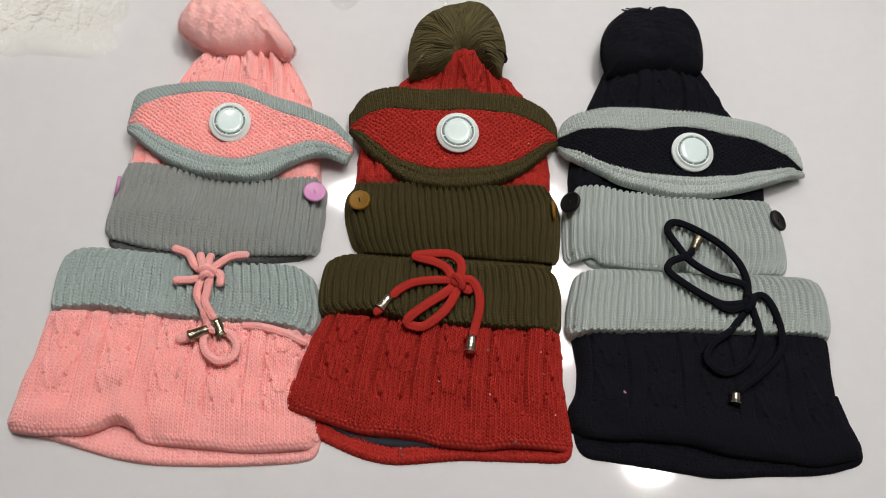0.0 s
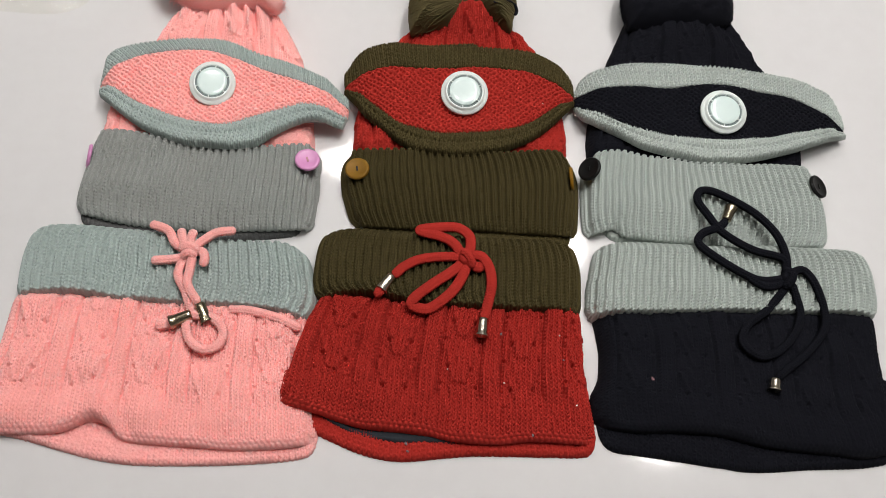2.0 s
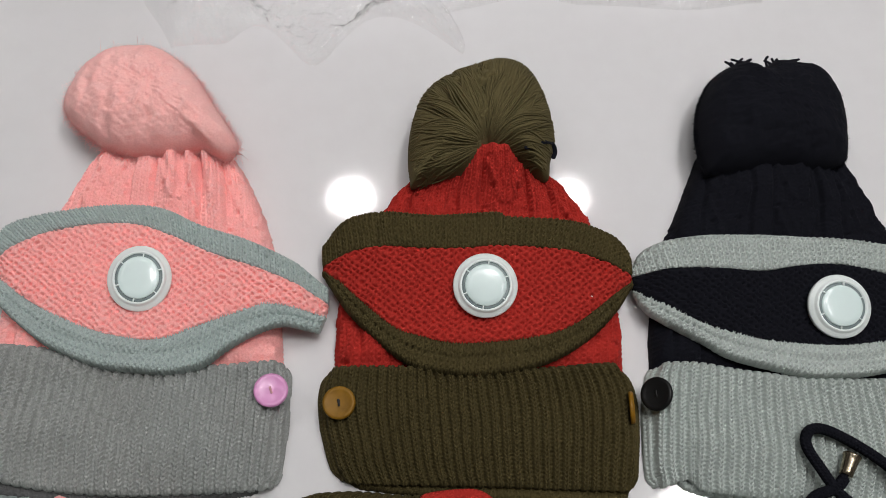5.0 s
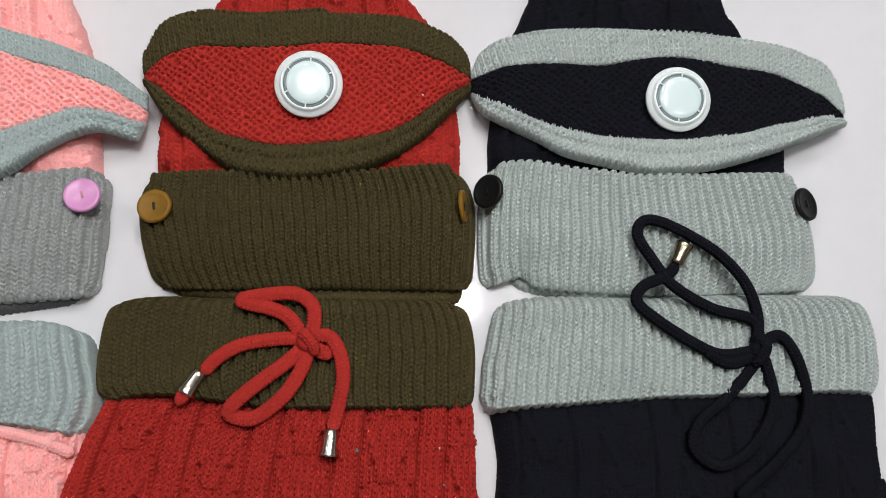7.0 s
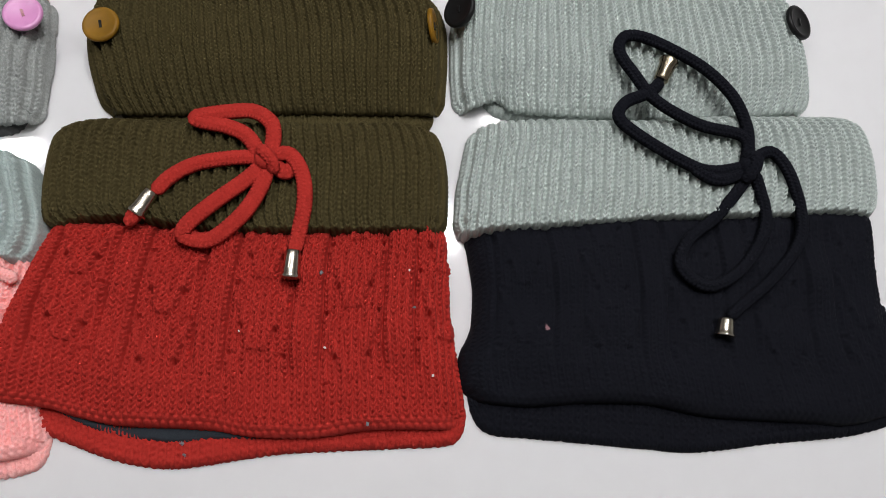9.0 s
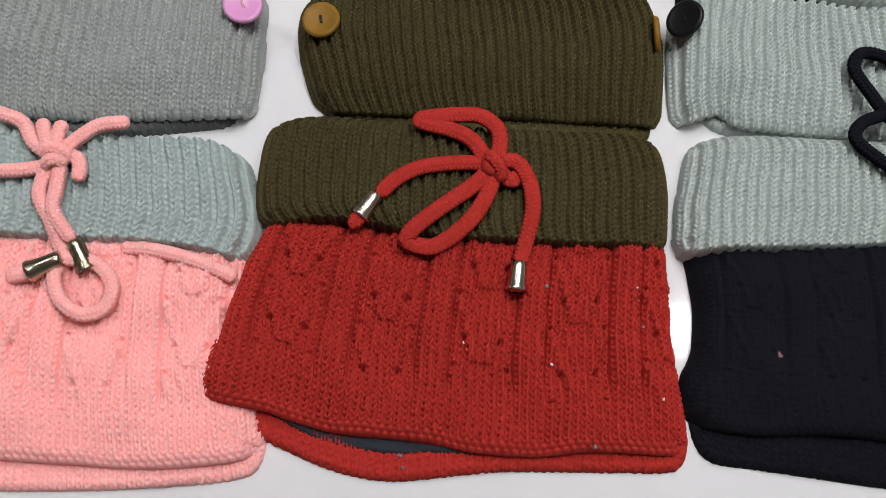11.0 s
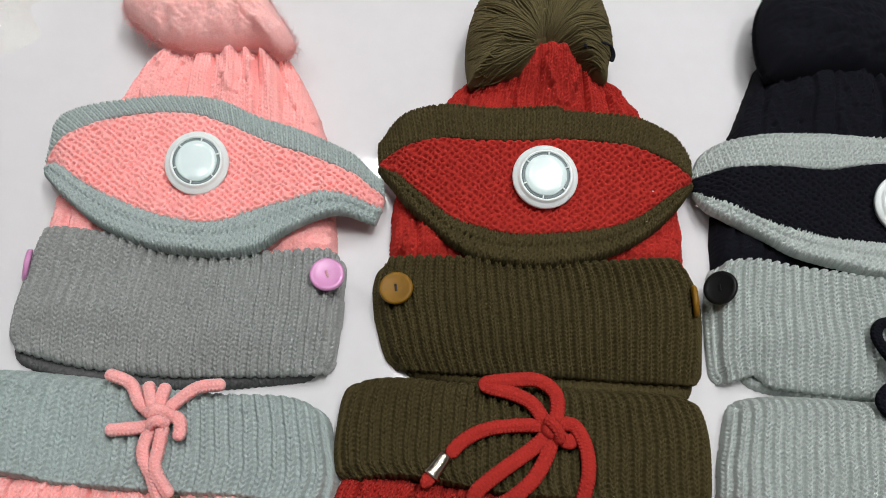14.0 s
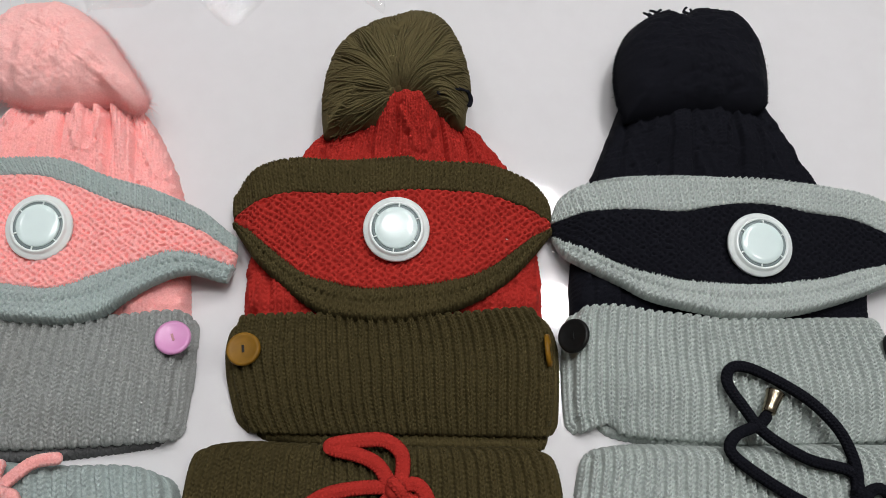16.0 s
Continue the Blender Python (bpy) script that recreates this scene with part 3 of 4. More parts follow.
def yarn_fan(parent, material, pit, centre, core, outline, count, seed, radius=0.0008):
    """Long yarn strands that spread from the tied middle of a pompom over it to its rim."""
    rng = np.random.default_rng(seed)
    ring = spline(outline, rng.uniform(0, 1, count))
    n, m = 14, 4
    s = np.linspace(0, 1, n)
    edge = core[-1]
    rim_ang = np.arctan2(edge[:, 1] - centre[1], edge[:, 0] - centre[0])
    order = np.argsort(rim_ang)
    rim_ang, rim_r = rim_ang[order], np.hypot(edge[:, 0] - centre[0], edge[:, 1] - centre[1])[order]
    core_rho, core_z = np.sin(np.linspace(0, 1, len(core)) * math.pi / 2), core[:, :, 2].mean(1)
    th = np.linspace(0, 2 * math.pi, m, endpoint=False)
    verts, quads = [], []
    for k in range(count):
        end = ring[k]
        reach = rng.uniform(0.80, 0.99)
        bend = rng.normal(0, 0.05)
        d = (end - np.array(pit[:2])) * reach
        phi = math.atan2(d[1], d[0])
        lift = 0.0015 + 0.0018 * math.sin(13 * phi + 2 * math.sin(3 * phi)) + 0.0012 * math.sin(31 * phi + 1.0) - 0.008 * math.exp(-((phi - 1.60) / 0.10) ** 2)
        nrm = np.array((-d[1], d[0]))
        xy = np.array(pit[:2]) + d * s[:, None] + nrm * (bend * np.sin(math.pi * s))[:, None]
        ang = np.arctan2(xy[:, 1] - centre[1], xy[:, 0] - centre[0])
        rho = np.hypot(xy[:, 0] - centre[0], xy[:, 1] - centre[1]) / np.interp(ang, rim_ang, rim_r)
        z = np.interp(np.clip(rho, 0, 1), core_rho, core_z) + rng.uniform(-0.0004, 0.0012) - 0.010 * np.exp(-(s / 0.10) ** 2) + lift * np.sin(math.pi * np.clip(s * 1.05, 0, 1)) ** 0.5
        z = z - 0.012 * np.clip(rho - 1, 0, 1) / 0.1
        line = np.column_stack([xy, np.maximum(z, 0.003)])
        tan = np.gradient(line, axis=0)
        tan /= np.linalg.norm(tan, axis=1)[:, None]
        side = np.cross(tan, (0, 0, 1.0))
        side /= np.maximum(np.linalg.norm(side, axis=1), 1e-6)[:, None]
        up = np.cross(side, tan)
        r = radius * rng.uniform(0.7, 1.2)
        ringv = line[:, None] + side[:, None] * (np.cos(th) * r)[None, :, None] + up[:, None] * (np.sin(th) * r)[None, :, None]
        o = k * n * m
        i, j = np.arange(n - 1)[:, None] * m + o, np.arange(m)[None, :]
        jn = (j + 1) % m
        verts.append(ringv.reshape(-1, 3))
        quads.append(np.stack([i + j, i + m + j, i + m + jn, i + jn], -1).reshape(-1, 4))
    return raw_mesh("yarn", np.concatenate(verts), np.concatenate(quads), material, parent)


# -- brick-red and olive set --
hat = empty("beanie", "brick-red cable-knit beanie with olive cuff and olive pompom", "hat", (0, 0, 0), "knitted beanies")
knit_panel("crown", RED, hat, [(-0.096, 0.0), (0, 0.0), (0.096, 0.0)], [(-0.030, 0.171), (0.006, 0.178), (0.040, 0.172)],
           [(-0.096, 0.0), (-0.096, 0.025), (-0.095, 0.068), (-0.085, 0.104), (-0.068, 0.137), (-0.048, 0.157), (-0.030, 0.171)],
           [(0.096, 0.0), (0.096, 0.027), (0.097, 0.056), (0.092, 0.100), (0.080, 0.132), (0.060, 0.157), (0.040, 0.172)],
           0.0, 0.018, cabled, 0.0035, edges=(0.012, 0.012, 0.0, 0.010), dens=(6, 5), seed=11, uneven=0.0012,
           shape=lambda u, v, x, y: -0.007 * (1 - step01((y - 0.022) / 0.014)) + 0.026 * step01((v - 0.62) / 0.34) * np.exp(-(np.abs(x - 0.010) / 0.028) ** 3) + 0.0014 * np.sin(u * 60) * step01((v - 0.55) / 0.3))
back_leaf(hat, OLIVE, [(-0.088, -0.049), (-0.04, -0.055), (0.03, -0.060), (0.095, -0.062)], 0.06, 0.008, seed=12)
knit_panel("cuff", OLIVE, hat, [(-0.093, -0.047), (-0.059, -0.049), (0.011, -0.051), (0.077, -0.054), (0.099, -0.054)],
           [(-0.104, 0.026), (-0.060, 0.026), (0.012, 0.024), (0.049, 0.025), (0.095, 0.029)],
           [(-0.093, -0.047), (-0.101, -0.029), (-0.107, 0.001), (-0.104, 0.026)], [(0.099, -0.054), (0.104, -0.012), (0.103, 0.011), (0.095, 0.029)],
           0.010, 0.024, ribbed, 0.0032, edges=(0.030, 0.030, 0.006, 0.005), wale=0.0030, course=0.0028, dens=(7, 6), seed=13, base=sides_down(0.010), shape=thin_hem)
pom, grid = pompom_body(hat, OLIVE_POM, (0.0055, 0.1985), [(-0.0465, 0.1475), (-0.0485, 0.1715), (-0.0455, 0.1985), (-0.0365, 0.2215), (-0.0175, 0.2365), (0.0035, 0.2455), (0.0175, 0.2495),
                        (0.0345, 0.2455), (0.0455, 0.2315), (0.0525, 0.2105), (0.0555, 0.1855), (0.0515, 0.1675), (0.0475, 0.1535), (0.0275, 0.1655), (0.0065, 0.1725), (-0.0025, 0.1605), (-0.0205, 0.1560), (-0.0365, 0.1530)], 0.054, 14)
yarn_fan(pom, OLIVE_POM, (0.0045, 0.1715), (0.0055, 0.1985), grid, [(-0.0425, 0.1485), (-0.0485, 0.1715), (-0.0455, 0.1985), (-0.0365, 0.2215), (-0.0175, 0.2365), (0.0035, 0.2455), (0.0175, 0.2495),
         (0.0345, 0.2455), (0.0455, 0.2315), (0.0525, 0.2105), (0.0555, 0.1855), (0.0515, 0.1675), (0.0465, 0.1555)], 1100, 15, 0.0007)
cord("ribbon", BLACK, pom, [(0.030, 0.1665, 0.0500), (0.038, 0.1710, 0.0475), (0.046, 0.1750, 0.0430), (0.0520, 0.1780, 0.0350), (0.0545, 0.174, 0.0310), (0.0525, 0.168, 0.0310)], 0.0016, 0.4, "narrow black ribbon", 0.0002)
button(hat, (-0.091, 0.000, 0.0245), BTN_BROWN, (0, -6, 8), label="mustard-brown plastic button")
button(hat, (0.0940, -0.003, 0.0190), BTN_BROWN, (0, 76, 0), label="mustard-brown plastic button")

mask("brick-red knitted face mask with olive borders and valve", RED, OLIVE,
     [(-0.107, 0.110), (-0.095, 0.121), (-0.076, 0.1255), (-0.031, 0.1225), (0.010, 0.1245), (0.019, 0.1215), (0.055, 0.120), (0.085, 0.115), (0.102, 0.108), (0.106, 0.100)],
     [(-0.106, 0.095), (-0.091, 0.099), (-0.069, 0.101), (-0.024, 0.099), (0.015, 0.101), (0.052, 0.099), (0.082, 0.094), (0.106, 0.089)],
     [(-0.106, 0.092), (-0.083, 0.070), (-0.060, 0.050), (-0.042, 0.043), (-0.017, 0.038), (0.012, 0.039), (0.045, 0.044), (0.068, 0.055), (0.106, 0.085)],
     [(-0.106, 0.090), (-0.099, 0.077), (-0.090, 0.063), (-0.075, 0.047), (-0.049, 0.026), (-0.024, 0.019), (0.005, 0.018), (0.037, 0.024), (0.067, 0.039), (0.090, 0.060), (0.106, 0.082)],
     (0.002, 0.0735), (12, 0, 0), 16, size=1.0, arch=0.019, creases=(-0.068, 0.0145))

warmer = empty("neck_warmer", "brick-red cable-knit neck warmer with olive folded collar and drawstring", "neck warmer", (-0.01, -0.15, 0), "knitted neck warmers")
back_leaf(warmer, RED, [(-0.149, -0.203), (-0.132, -0.214), (-0.109, -0.226), (-0.080, -0.238), (-0.053, -0.243), (-0.023, -0.241), (0.006, -0.239), (0.063, -0.240), (0.090, -0.240), (0.102, -0.234)], 0.07, 0.006, seed=21)
knit_panel("lining", LINING, warmer, [(-0.120, -0.206), (-0.09, -0.222), (-0.055, -0.230), (-0.030, -0.230), (0.0, -0.232)], [(-0.12, -0.16), (-0.05, -0.16), (0.0, -0.16)],
           [(-0.12, -0.206), (-0.12, -0.16)], [(0.0, -0.232), (0.0, -0.16)], 0.005, 0.0075, mossed, 0.0004, edges=(0.004, 0.004, 0.003, 0.0), dens=(2, 2), seed=22, label="dark grey fleece lining")
knit_panel("body", RED, warmer, [(-0.149, -0.202), (-0.132, -0.206), (-0.115, -0.209), (-0.101, -0.214), (-0.078, -0.220), (-0.034, -0.225), (-0.009, -0.230), (0.021, -0.232), (0.046, -0.230), (0.071, -0.231), (0.101, -0.233)],
           [(-0.112, -0.100), (0, -0.108), (0.094, -0.110)], [(-0.149, -0.202), (-0.144, -0.184), (-0.137, -0.156), (-0.130, -0.134), (-0.122, -0.116), (-0.114, -0.100)],
           [(0.101, -0.233), (0.099, -0.212), (0.096, -0.180), (0.096, -0.146), (0.096, -0.125), (0.095, -0.110)], 0.009, 0.020, cabled, 0.0035,
           edges=(0.012, 0.012, 0.008, 0.0), dens=(9, 7), seed=23, base=lambda u, v: sides_down(0.009, 0.07)(u, v) + 0.016 * (1 - step01(u / 0.16)) * (1 - step01(v / 0.9)), uneven=0.0012,
           shape=lambda u, v, x, y: -0.004 * (1 - step01(v / 0.2)) - 0.010 * step01((v - 0.84) / 0.1) + 0.003 * np.exp(-((u - 0.3) / 0.2) ** 2) * (1 - v))
knit_panel("collar", OLIVE, warmer, [(-0.118, -0.116), (-0.092, -0.113), (-0.068, -0.115), (-0.021, -0.123), (0.038, -0.126), (0.096, -0.128)],
           [(-0.112, -0.053), (-0.081, -0.052), (-0.051, -0.054), (0.011, -0.057), (0.042, -0.058), (0.089, -0.059)],
           [(-0.118, -0.116), (-0.125, -0.105), (-0.125, -0.081), (-0.121, -0.060), (-0.112, -0.053)], [(0.096, -0.128), (0.099, -0.091), (0.096, -0.069), (0.089, -0.059)],
           0.0, 0.026, ribbed, 0.0032, edges=(0.024, 0.024, 0.003, 0.016), wale=0.0032, course=0.0028, dens=(7, 6), seed=24)


def lie(points, lift=0.0):
    """Heights for a cord that lies over a collar and runs down on to the body below it."""
    return [(x, y, 0.0295 - 0.0055 * float(step01(np.array((-0.112 - y) / 0.02))) + lift) for x, y in points]


tie = part("drawstring", moved(lathe([(0, -0.005), (0.004, -0.0042), (0.0062, -0.001), (0.006, 0.002), (0.004, 0.0045), (0, 0.005)], 20), pose(0.0, -0.086, 0.0315)), RED, warmer, "tied brick-red knitted drawstring")
cord("bow_loop", RED, tie, lie([(-0.002, -0.085), (-0.010, -0.072), (-0.021, -0.066), (-0.034, -0.0625), (-0.0375, -0.0605), (-0.033, -0.059), (-0.019, -0.0575), (-0.006, -0.058), (0.003, -0.065), (0.004, -0.075), (0.001, -0.085)], 0.001), 0.0043, 0.55)
cord("bow_loop", RED, tie, lie([(0.0, -0.087), (-0.011, -0.097), (-0.028, -0.109), (-0.042, -0.120), (-0.043, -0.1255), (-0.030, -0.1275), (-0.013, -0.116), (-0.003, -0.101), (0.001, -0.088)], 0.0005), 0.0044, 0.55)
cord("tail", RED, tie, lie([(-0.002, -0.084), (-0.019, -0.084), (-0.037, -0.0865), (-0.050, -0.093), (-0.059, -0.102)]), 0.0041, 0.6)
cord("tail", RED, tie, lie([(0.004, -0.083), (0.013, -0.084), (0.019, -0.095), (0.020, -0.110), (0.016, -0.127), (0.013, -0.137)], 0.001), 0.0042, 0.6)
cord("stub", RED, tie, lie([(0.002, -0.086), (0.010, -0.093), (0.017, -0.086)], -0.001), 0.0042, 0.6)
cord("knot_wrap", RED, tie, [(-0.004, -0.081, 0.033), (0.0, -0.084, 0.0362), (0.004, -0.090, 0.034), (0.003, -0.094, 0.030)], 0.0034, 0.9)
cord("tail_tip", RED, tie, lie([(-0.066, -0.110), (-0.071, -0.1155), (-0.0745, -0.1165)], -0.001), 0.0040, 0.8)
cord_end(tie, (-0.0598, -0.1005, 0.029), (-0.0685, -0.1125, 0.0275), STEEL)
cord_end(tie, (0.0130, -0.1355, 0.0255), (0.0110, -0.1505, 0.0245), STEEL)

# -- pink and grey set --
hat = empty("beanie", "salmon-pink cable-knit beanie with grey cuff and fluffy pompom", "hat", (-0.22, 0, 0), "knitted beanies")
knit_panel("crown", PINK, hat, [(-0.318, 0.0), (-0.22, 0.0), (-0.130, 0.0)], [(-0.258, 0.190), (-0.225, 0.198), (-0.186, 0.192)],
           [(-0.318, 0.0), (-0.318, 0.043), (-0.314, 0.080), (-0.297, 0.117), (-0.281, 0.147), (-0.270, 0.172), (-0.258, 0.190)],
           [(-0.130, 0.0), (-0.131, 0.035), (-0.134, 0.070), (-0.143, 0.116), (-0.154, 0.145), (-0.168, 0.172), (-0.186, 0.192)],
           0.0, 0.018, cabled, 0.0025, edges=(0.012, 0.012, 0.0, 0.010), dens=(6, 5), seed=31,
           shape=lambda u, v, x, y: -0.007 * (1 - step01((y - 0.022) / 0.014)) + (0.012 * step01((v - 0.45) / 0.3) - 0.014 * step01((v - 0.84) / 0.12)) * np.sin(math.pi * u) + 0.0036 * np.sin(u * 30 + 4 * np.sin(u * 9)) * step01((v - 0.48) / 0.3))
# back layer coloured darker than the cuff, for the shade in the opening
back_leaf(hat, SHADED_GREY, [(-0.327, -0.043), (-0.288, -0.055), (-0.228, -0.060), (-0.188, -0.058), (-0.136, -0.052)], 0.06, 0.008, seed=32)
knit_panel("cuff", GREY, hat, [(-0.328, -0.037), (-0.290, -0.047), (-0.255, -0.052), (-0.221, -0.054), (-0.171, -0.053), (-0.128, -0.051)],
           [(-0.322, 0.042), (-0.284, 0.039), (-0.229, 0.031), (-0.176, 0.027), (-0.125, 0.031)],
           [(-0.328, -0.037), (-0.330, -0.019), (-0.326, 0.019), (-0.322, 0.042)], [(-0.128, -0.051), (-0.125, -0.020), (-0.124, 0.014), (-0.125, 0.031)],
           0.010, 0.024, ribbed, 0.0032, edges=(0.030, 0.030, 0.006, 0.005), wale=0.0032, course=0.0029, dens=(7, 6), seed=33, base=sides_down(0.008), shape=thin_hem)
pom, grid = pompom_body(hat, PINK_POM, (-0.2243, 0.2100), [(-0.2603, 0.1770), (-0.2803, 0.1930), (-0.2883, 0.2050), (-0.2873, 0.2190), (-0.2773, 0.2400), (-0.2583, 0.2530), (-0.2343, 0.2550), (-0.2173, 0.2480),
                        (-0.1993, 0.2310), (-0.1853, 0.2100), (-0.1723, 0.1900), (-0.1663, 0.1770), (-0.1743, 0.1690), (-0.1923, 0.1750), (-0.2163, 0.1710), (-0.2413, 0.1710)], 0.058, 34, lumps=0.0016)
tufts("fluff", PINK_FLUFF, pom, *surface_samples(grid, 1500, 35, 0.72), 0.0030, 0.00016, 36, 1.1)
edge, away = surface_samples(grid, 1100, 38, 0.95)
tufts("fringe", PINK_FLUFF, pom, edge, away, 0.0055, 0.00018, 39, 1.0)
button(hat, (-0.134, 0.008, 0.0245), BTN_PINK, (0, 5, 20), 0.0108, label="glossy lilac-pink plastic button")
button(hat, (-0.3200, 0.014, 0.0160), BTN_PINK, (0, -68, 0), 0.0105, label="glossy lilac-pink plastic button")

mask("salmon-pink knitted face mask with sage borders and valve", PINK, SAGE,
     [(-0.324, 0.086), (-0.321, 0.101), (-0.312, 0.119), (-0.276, 0.129), (-0.238, 0.133), (-0.211, 0.130), (-0.187, 0.119), (-0.156, 0.109), (-0.126, 0.095), (-0.102, 0.079)],
     [(-0.324, 0.086), (-0.315, 0.097), (-0.291, 0.110), (-0.262, 0.117), (-0.230, 0.118), (-0.207, 0.111), (-0.180, 0.099), (-0.147, 0.088), (-0.125, 0.079), (-0.101, 0.067)],
     [(-0.324, 0.082), (-0.316, 0.083), (-0.291, 0.066), (-0.260, 0.050), (-0.228, 0.041), (-0.204, 0.040), (-0.180, 0.049), (-0.159, 0.057), (-0.139, 0.063), (-0.121, 0.061), (-0.102, 0.058)],
     [(-0.323, 0.078), (-0.306, 0.060), (-0.281, 0.040), (-0.263, 0.031), (-0.241, 0.023), (-0.218, 0.020), (-0.199, 0.019), (-0.178, 0.023), (-0.162, 0.035), (-0.145, 0.045), (-0.128, 0.050), (-0.106, 0.048)],
     (-0.2195, 0.078), (8, 6, 0), 37, low=0.024, oval=1.08, size=0.94)

warmer = empty("neck_warmer", "salmon-pink cable-knit neck warmer with sage folded collar and drawstring", "neck warmer", (-0.245, -0.15, 0), "knitted neck warmers")
back_leaf(warmer, PINK, [(-0.377, -0.218), (-0.337, -0.226), (-0.298, -0.237), (-0.264, -0.244), (-0.226, -0.246), (-0.170, -0.245), (-0.127, -0.241), (-0.113, -0.232)], 0.06, 0.006, seed=41)
knit_panel("body", PINK, warmer, [(-0.378, -0.219), (-0.352, -0.223), (-0.310, -0.223), (-0.285, -0.214), (-0.270, -0.219), (-0.258, -0.229), (-0.216, -0.233), (-0.169, -0.236), (-0.136, -0.234), (-0.114, -0.230)],
           [(-0.360, -0.100), (-0.24, -0.104), (-0.128, -0.115)], [(-0.378, -0.219), (-0.373, -0.183), (-0.366, -0.151), (-0.363, -0.118), (-0.360, -0.100)],
           [(-0.114, -0.230), (-0.121, -0.196), (-0.126, -0.176), (-0.128, -0.148), (-0.128, -0.115)], 0.008, 0.020, cabled, 0.0025,
           edges=(0.012, 0.012, 0.008, 0.0), dens=(8, 6), seed=42, base=sides_down(0.008, 0.07), uneven=0.0015,
           shape=lambda u, v, x, y: -0.004 * (1 - step01(v / 0.2)) - 0.010 * step01((v - 0.84) / 0.1) + 0.007 * np.exp(-((x + 0.274 + 0.25 * (y + 0.22)) / 0.010) ** 2) * (1 - step01(v / 0.75)) - 0.004 * np.exp(-((x + 0.256 + 0.3 * (y + 0.22)) / 0.007) ** 2) * (1 - step01(v / 0.75)))
knit_panel("collar", SAGE, warmer, [(-0.361, -0.117), (-0.324, -0.114), (-0.297, -0.116), (-0.278, -0.120), (-0.248, -0.122), (-0.217, -0.124), (-0.172, -0.126), (-0.144, -0.131), (-0.127, -0.136)],
           [(-0.351, -0.052), (-0.318, -0.051), (-0.276, -0.054), (-0.238, -0.059), (-0.203, -0.063), (-0.159, -0.064), (-0.137, -0.070)],
           [(-0.361, -0.117), (-0.363, -0.084), (-0.359, -0.061), (-0.351, -0.052)], [(-0.127, -0.136), (-0.122, -0.114), (-0.127, -0.085), (-0.131, -0.074), (-0.137, -0.070)],
           0.0, 0.026, ribbed, 0.0032, edges=(0.022, 0.022, 0.003, 0.016), wale=0.0038, course=0.0032, dens=(7, 6), seed=43)
tie = part("drawstring", moved(lathe([(0, -0.005), (0.004, -0.0042), (0.0068, -0.001), (0.0065, 0.002), (0.004, 0.0045), (0, 0.005)], 20), pose(-0.222, -0.0825, 0.0315)), PINK, warmer, "knotted salmon-pink knitted drawstring")
for pts, lift in (([(-0.257, -0.057), (-0.242, -0.063), (-0.235, -0.074), (-0.226, -0.081)], 0.0), ([(-0.231, -0.062), (-0.229, -0.070), (-0.226, -0.079)], 0.002),
                  ([(-0.220, -0.063), (-0.222, -0.070), (-0.223, -0.079)], 0.002), ([(-0.187, -0.063), (-0.202, -0.065), (-0.212, -0.072), (-0.219, -0.079)], 0.001),
                  ([(-0.252, -0.090), (-0.238, -0.089), (-0.225, -0.087)], 0.0), ([(-0.220, -0.082), (-0.212, -0.083), (-0.2095, -0.088), (-0.210, -0.096)], 0.002),
                  ([(-0.226, -0.086), (-0.229, -0.102), (-0.222, -0.116), (-0.217, -0.130), (-0.2165, -0.135)], 0.0), ([(-0.219, -0.086), (-0.220, -0.100), (-0.220, -0.112), (-0.211, -0.126)], 0.002)):
    cord("strand", PINK, tie, lie(pts, lift), 0.0037, 0.85)
cord("knot_wrap", PINK, tie, [(-0.229, -0.083, 0.032), (-0.224, -0.0795, 0.0362), (-0.217, -0.081, 0.034), (-0.2145, -0.084, 0.030)], 0.0035)
cord("knot_wrap", PINK, tie, [(-0.228, -0.0885, 0.031), (-0.222, -0.0855, 0.0358), (-0.216, -0.087, 0.031)], 0.0033)
cord("strand", PINK, tie, lie([(-0.217, -0.134), (-0.200, -0.1365), (-0.1905, -0.147), (-0.193, -0.159), (-0.204, -0.1625), (-0.215, -0.155), (-0.219, -0.143), (-0.216, -0.137)], 0.001), 0.0037, 0.85)
cord("strand", PINK, tie, lie([(-0.230, -0.141), (-0.236, -0.1415), (-0.2435, -0.1435)], -0.001), 0.0042, 0.85)
cord("strand", PINK, tie, [(-0.190, -0.1265, 0.018), (-0.172, -0.1285, 0.020), (-0.150, -0.1345, 0.020), (-0.131, -0.1425, 0.0165)], 0.0036, 0.85)
cord_end(tie, (-0.2155, -0.1345, 0.0275), (-0.2310, -0.1415, 0.0265), BRASS)
cord_end(tie, (-0.2105, -0.1255, 0.027), (-0.2035, -0.1400, 0.0235), BRASS)

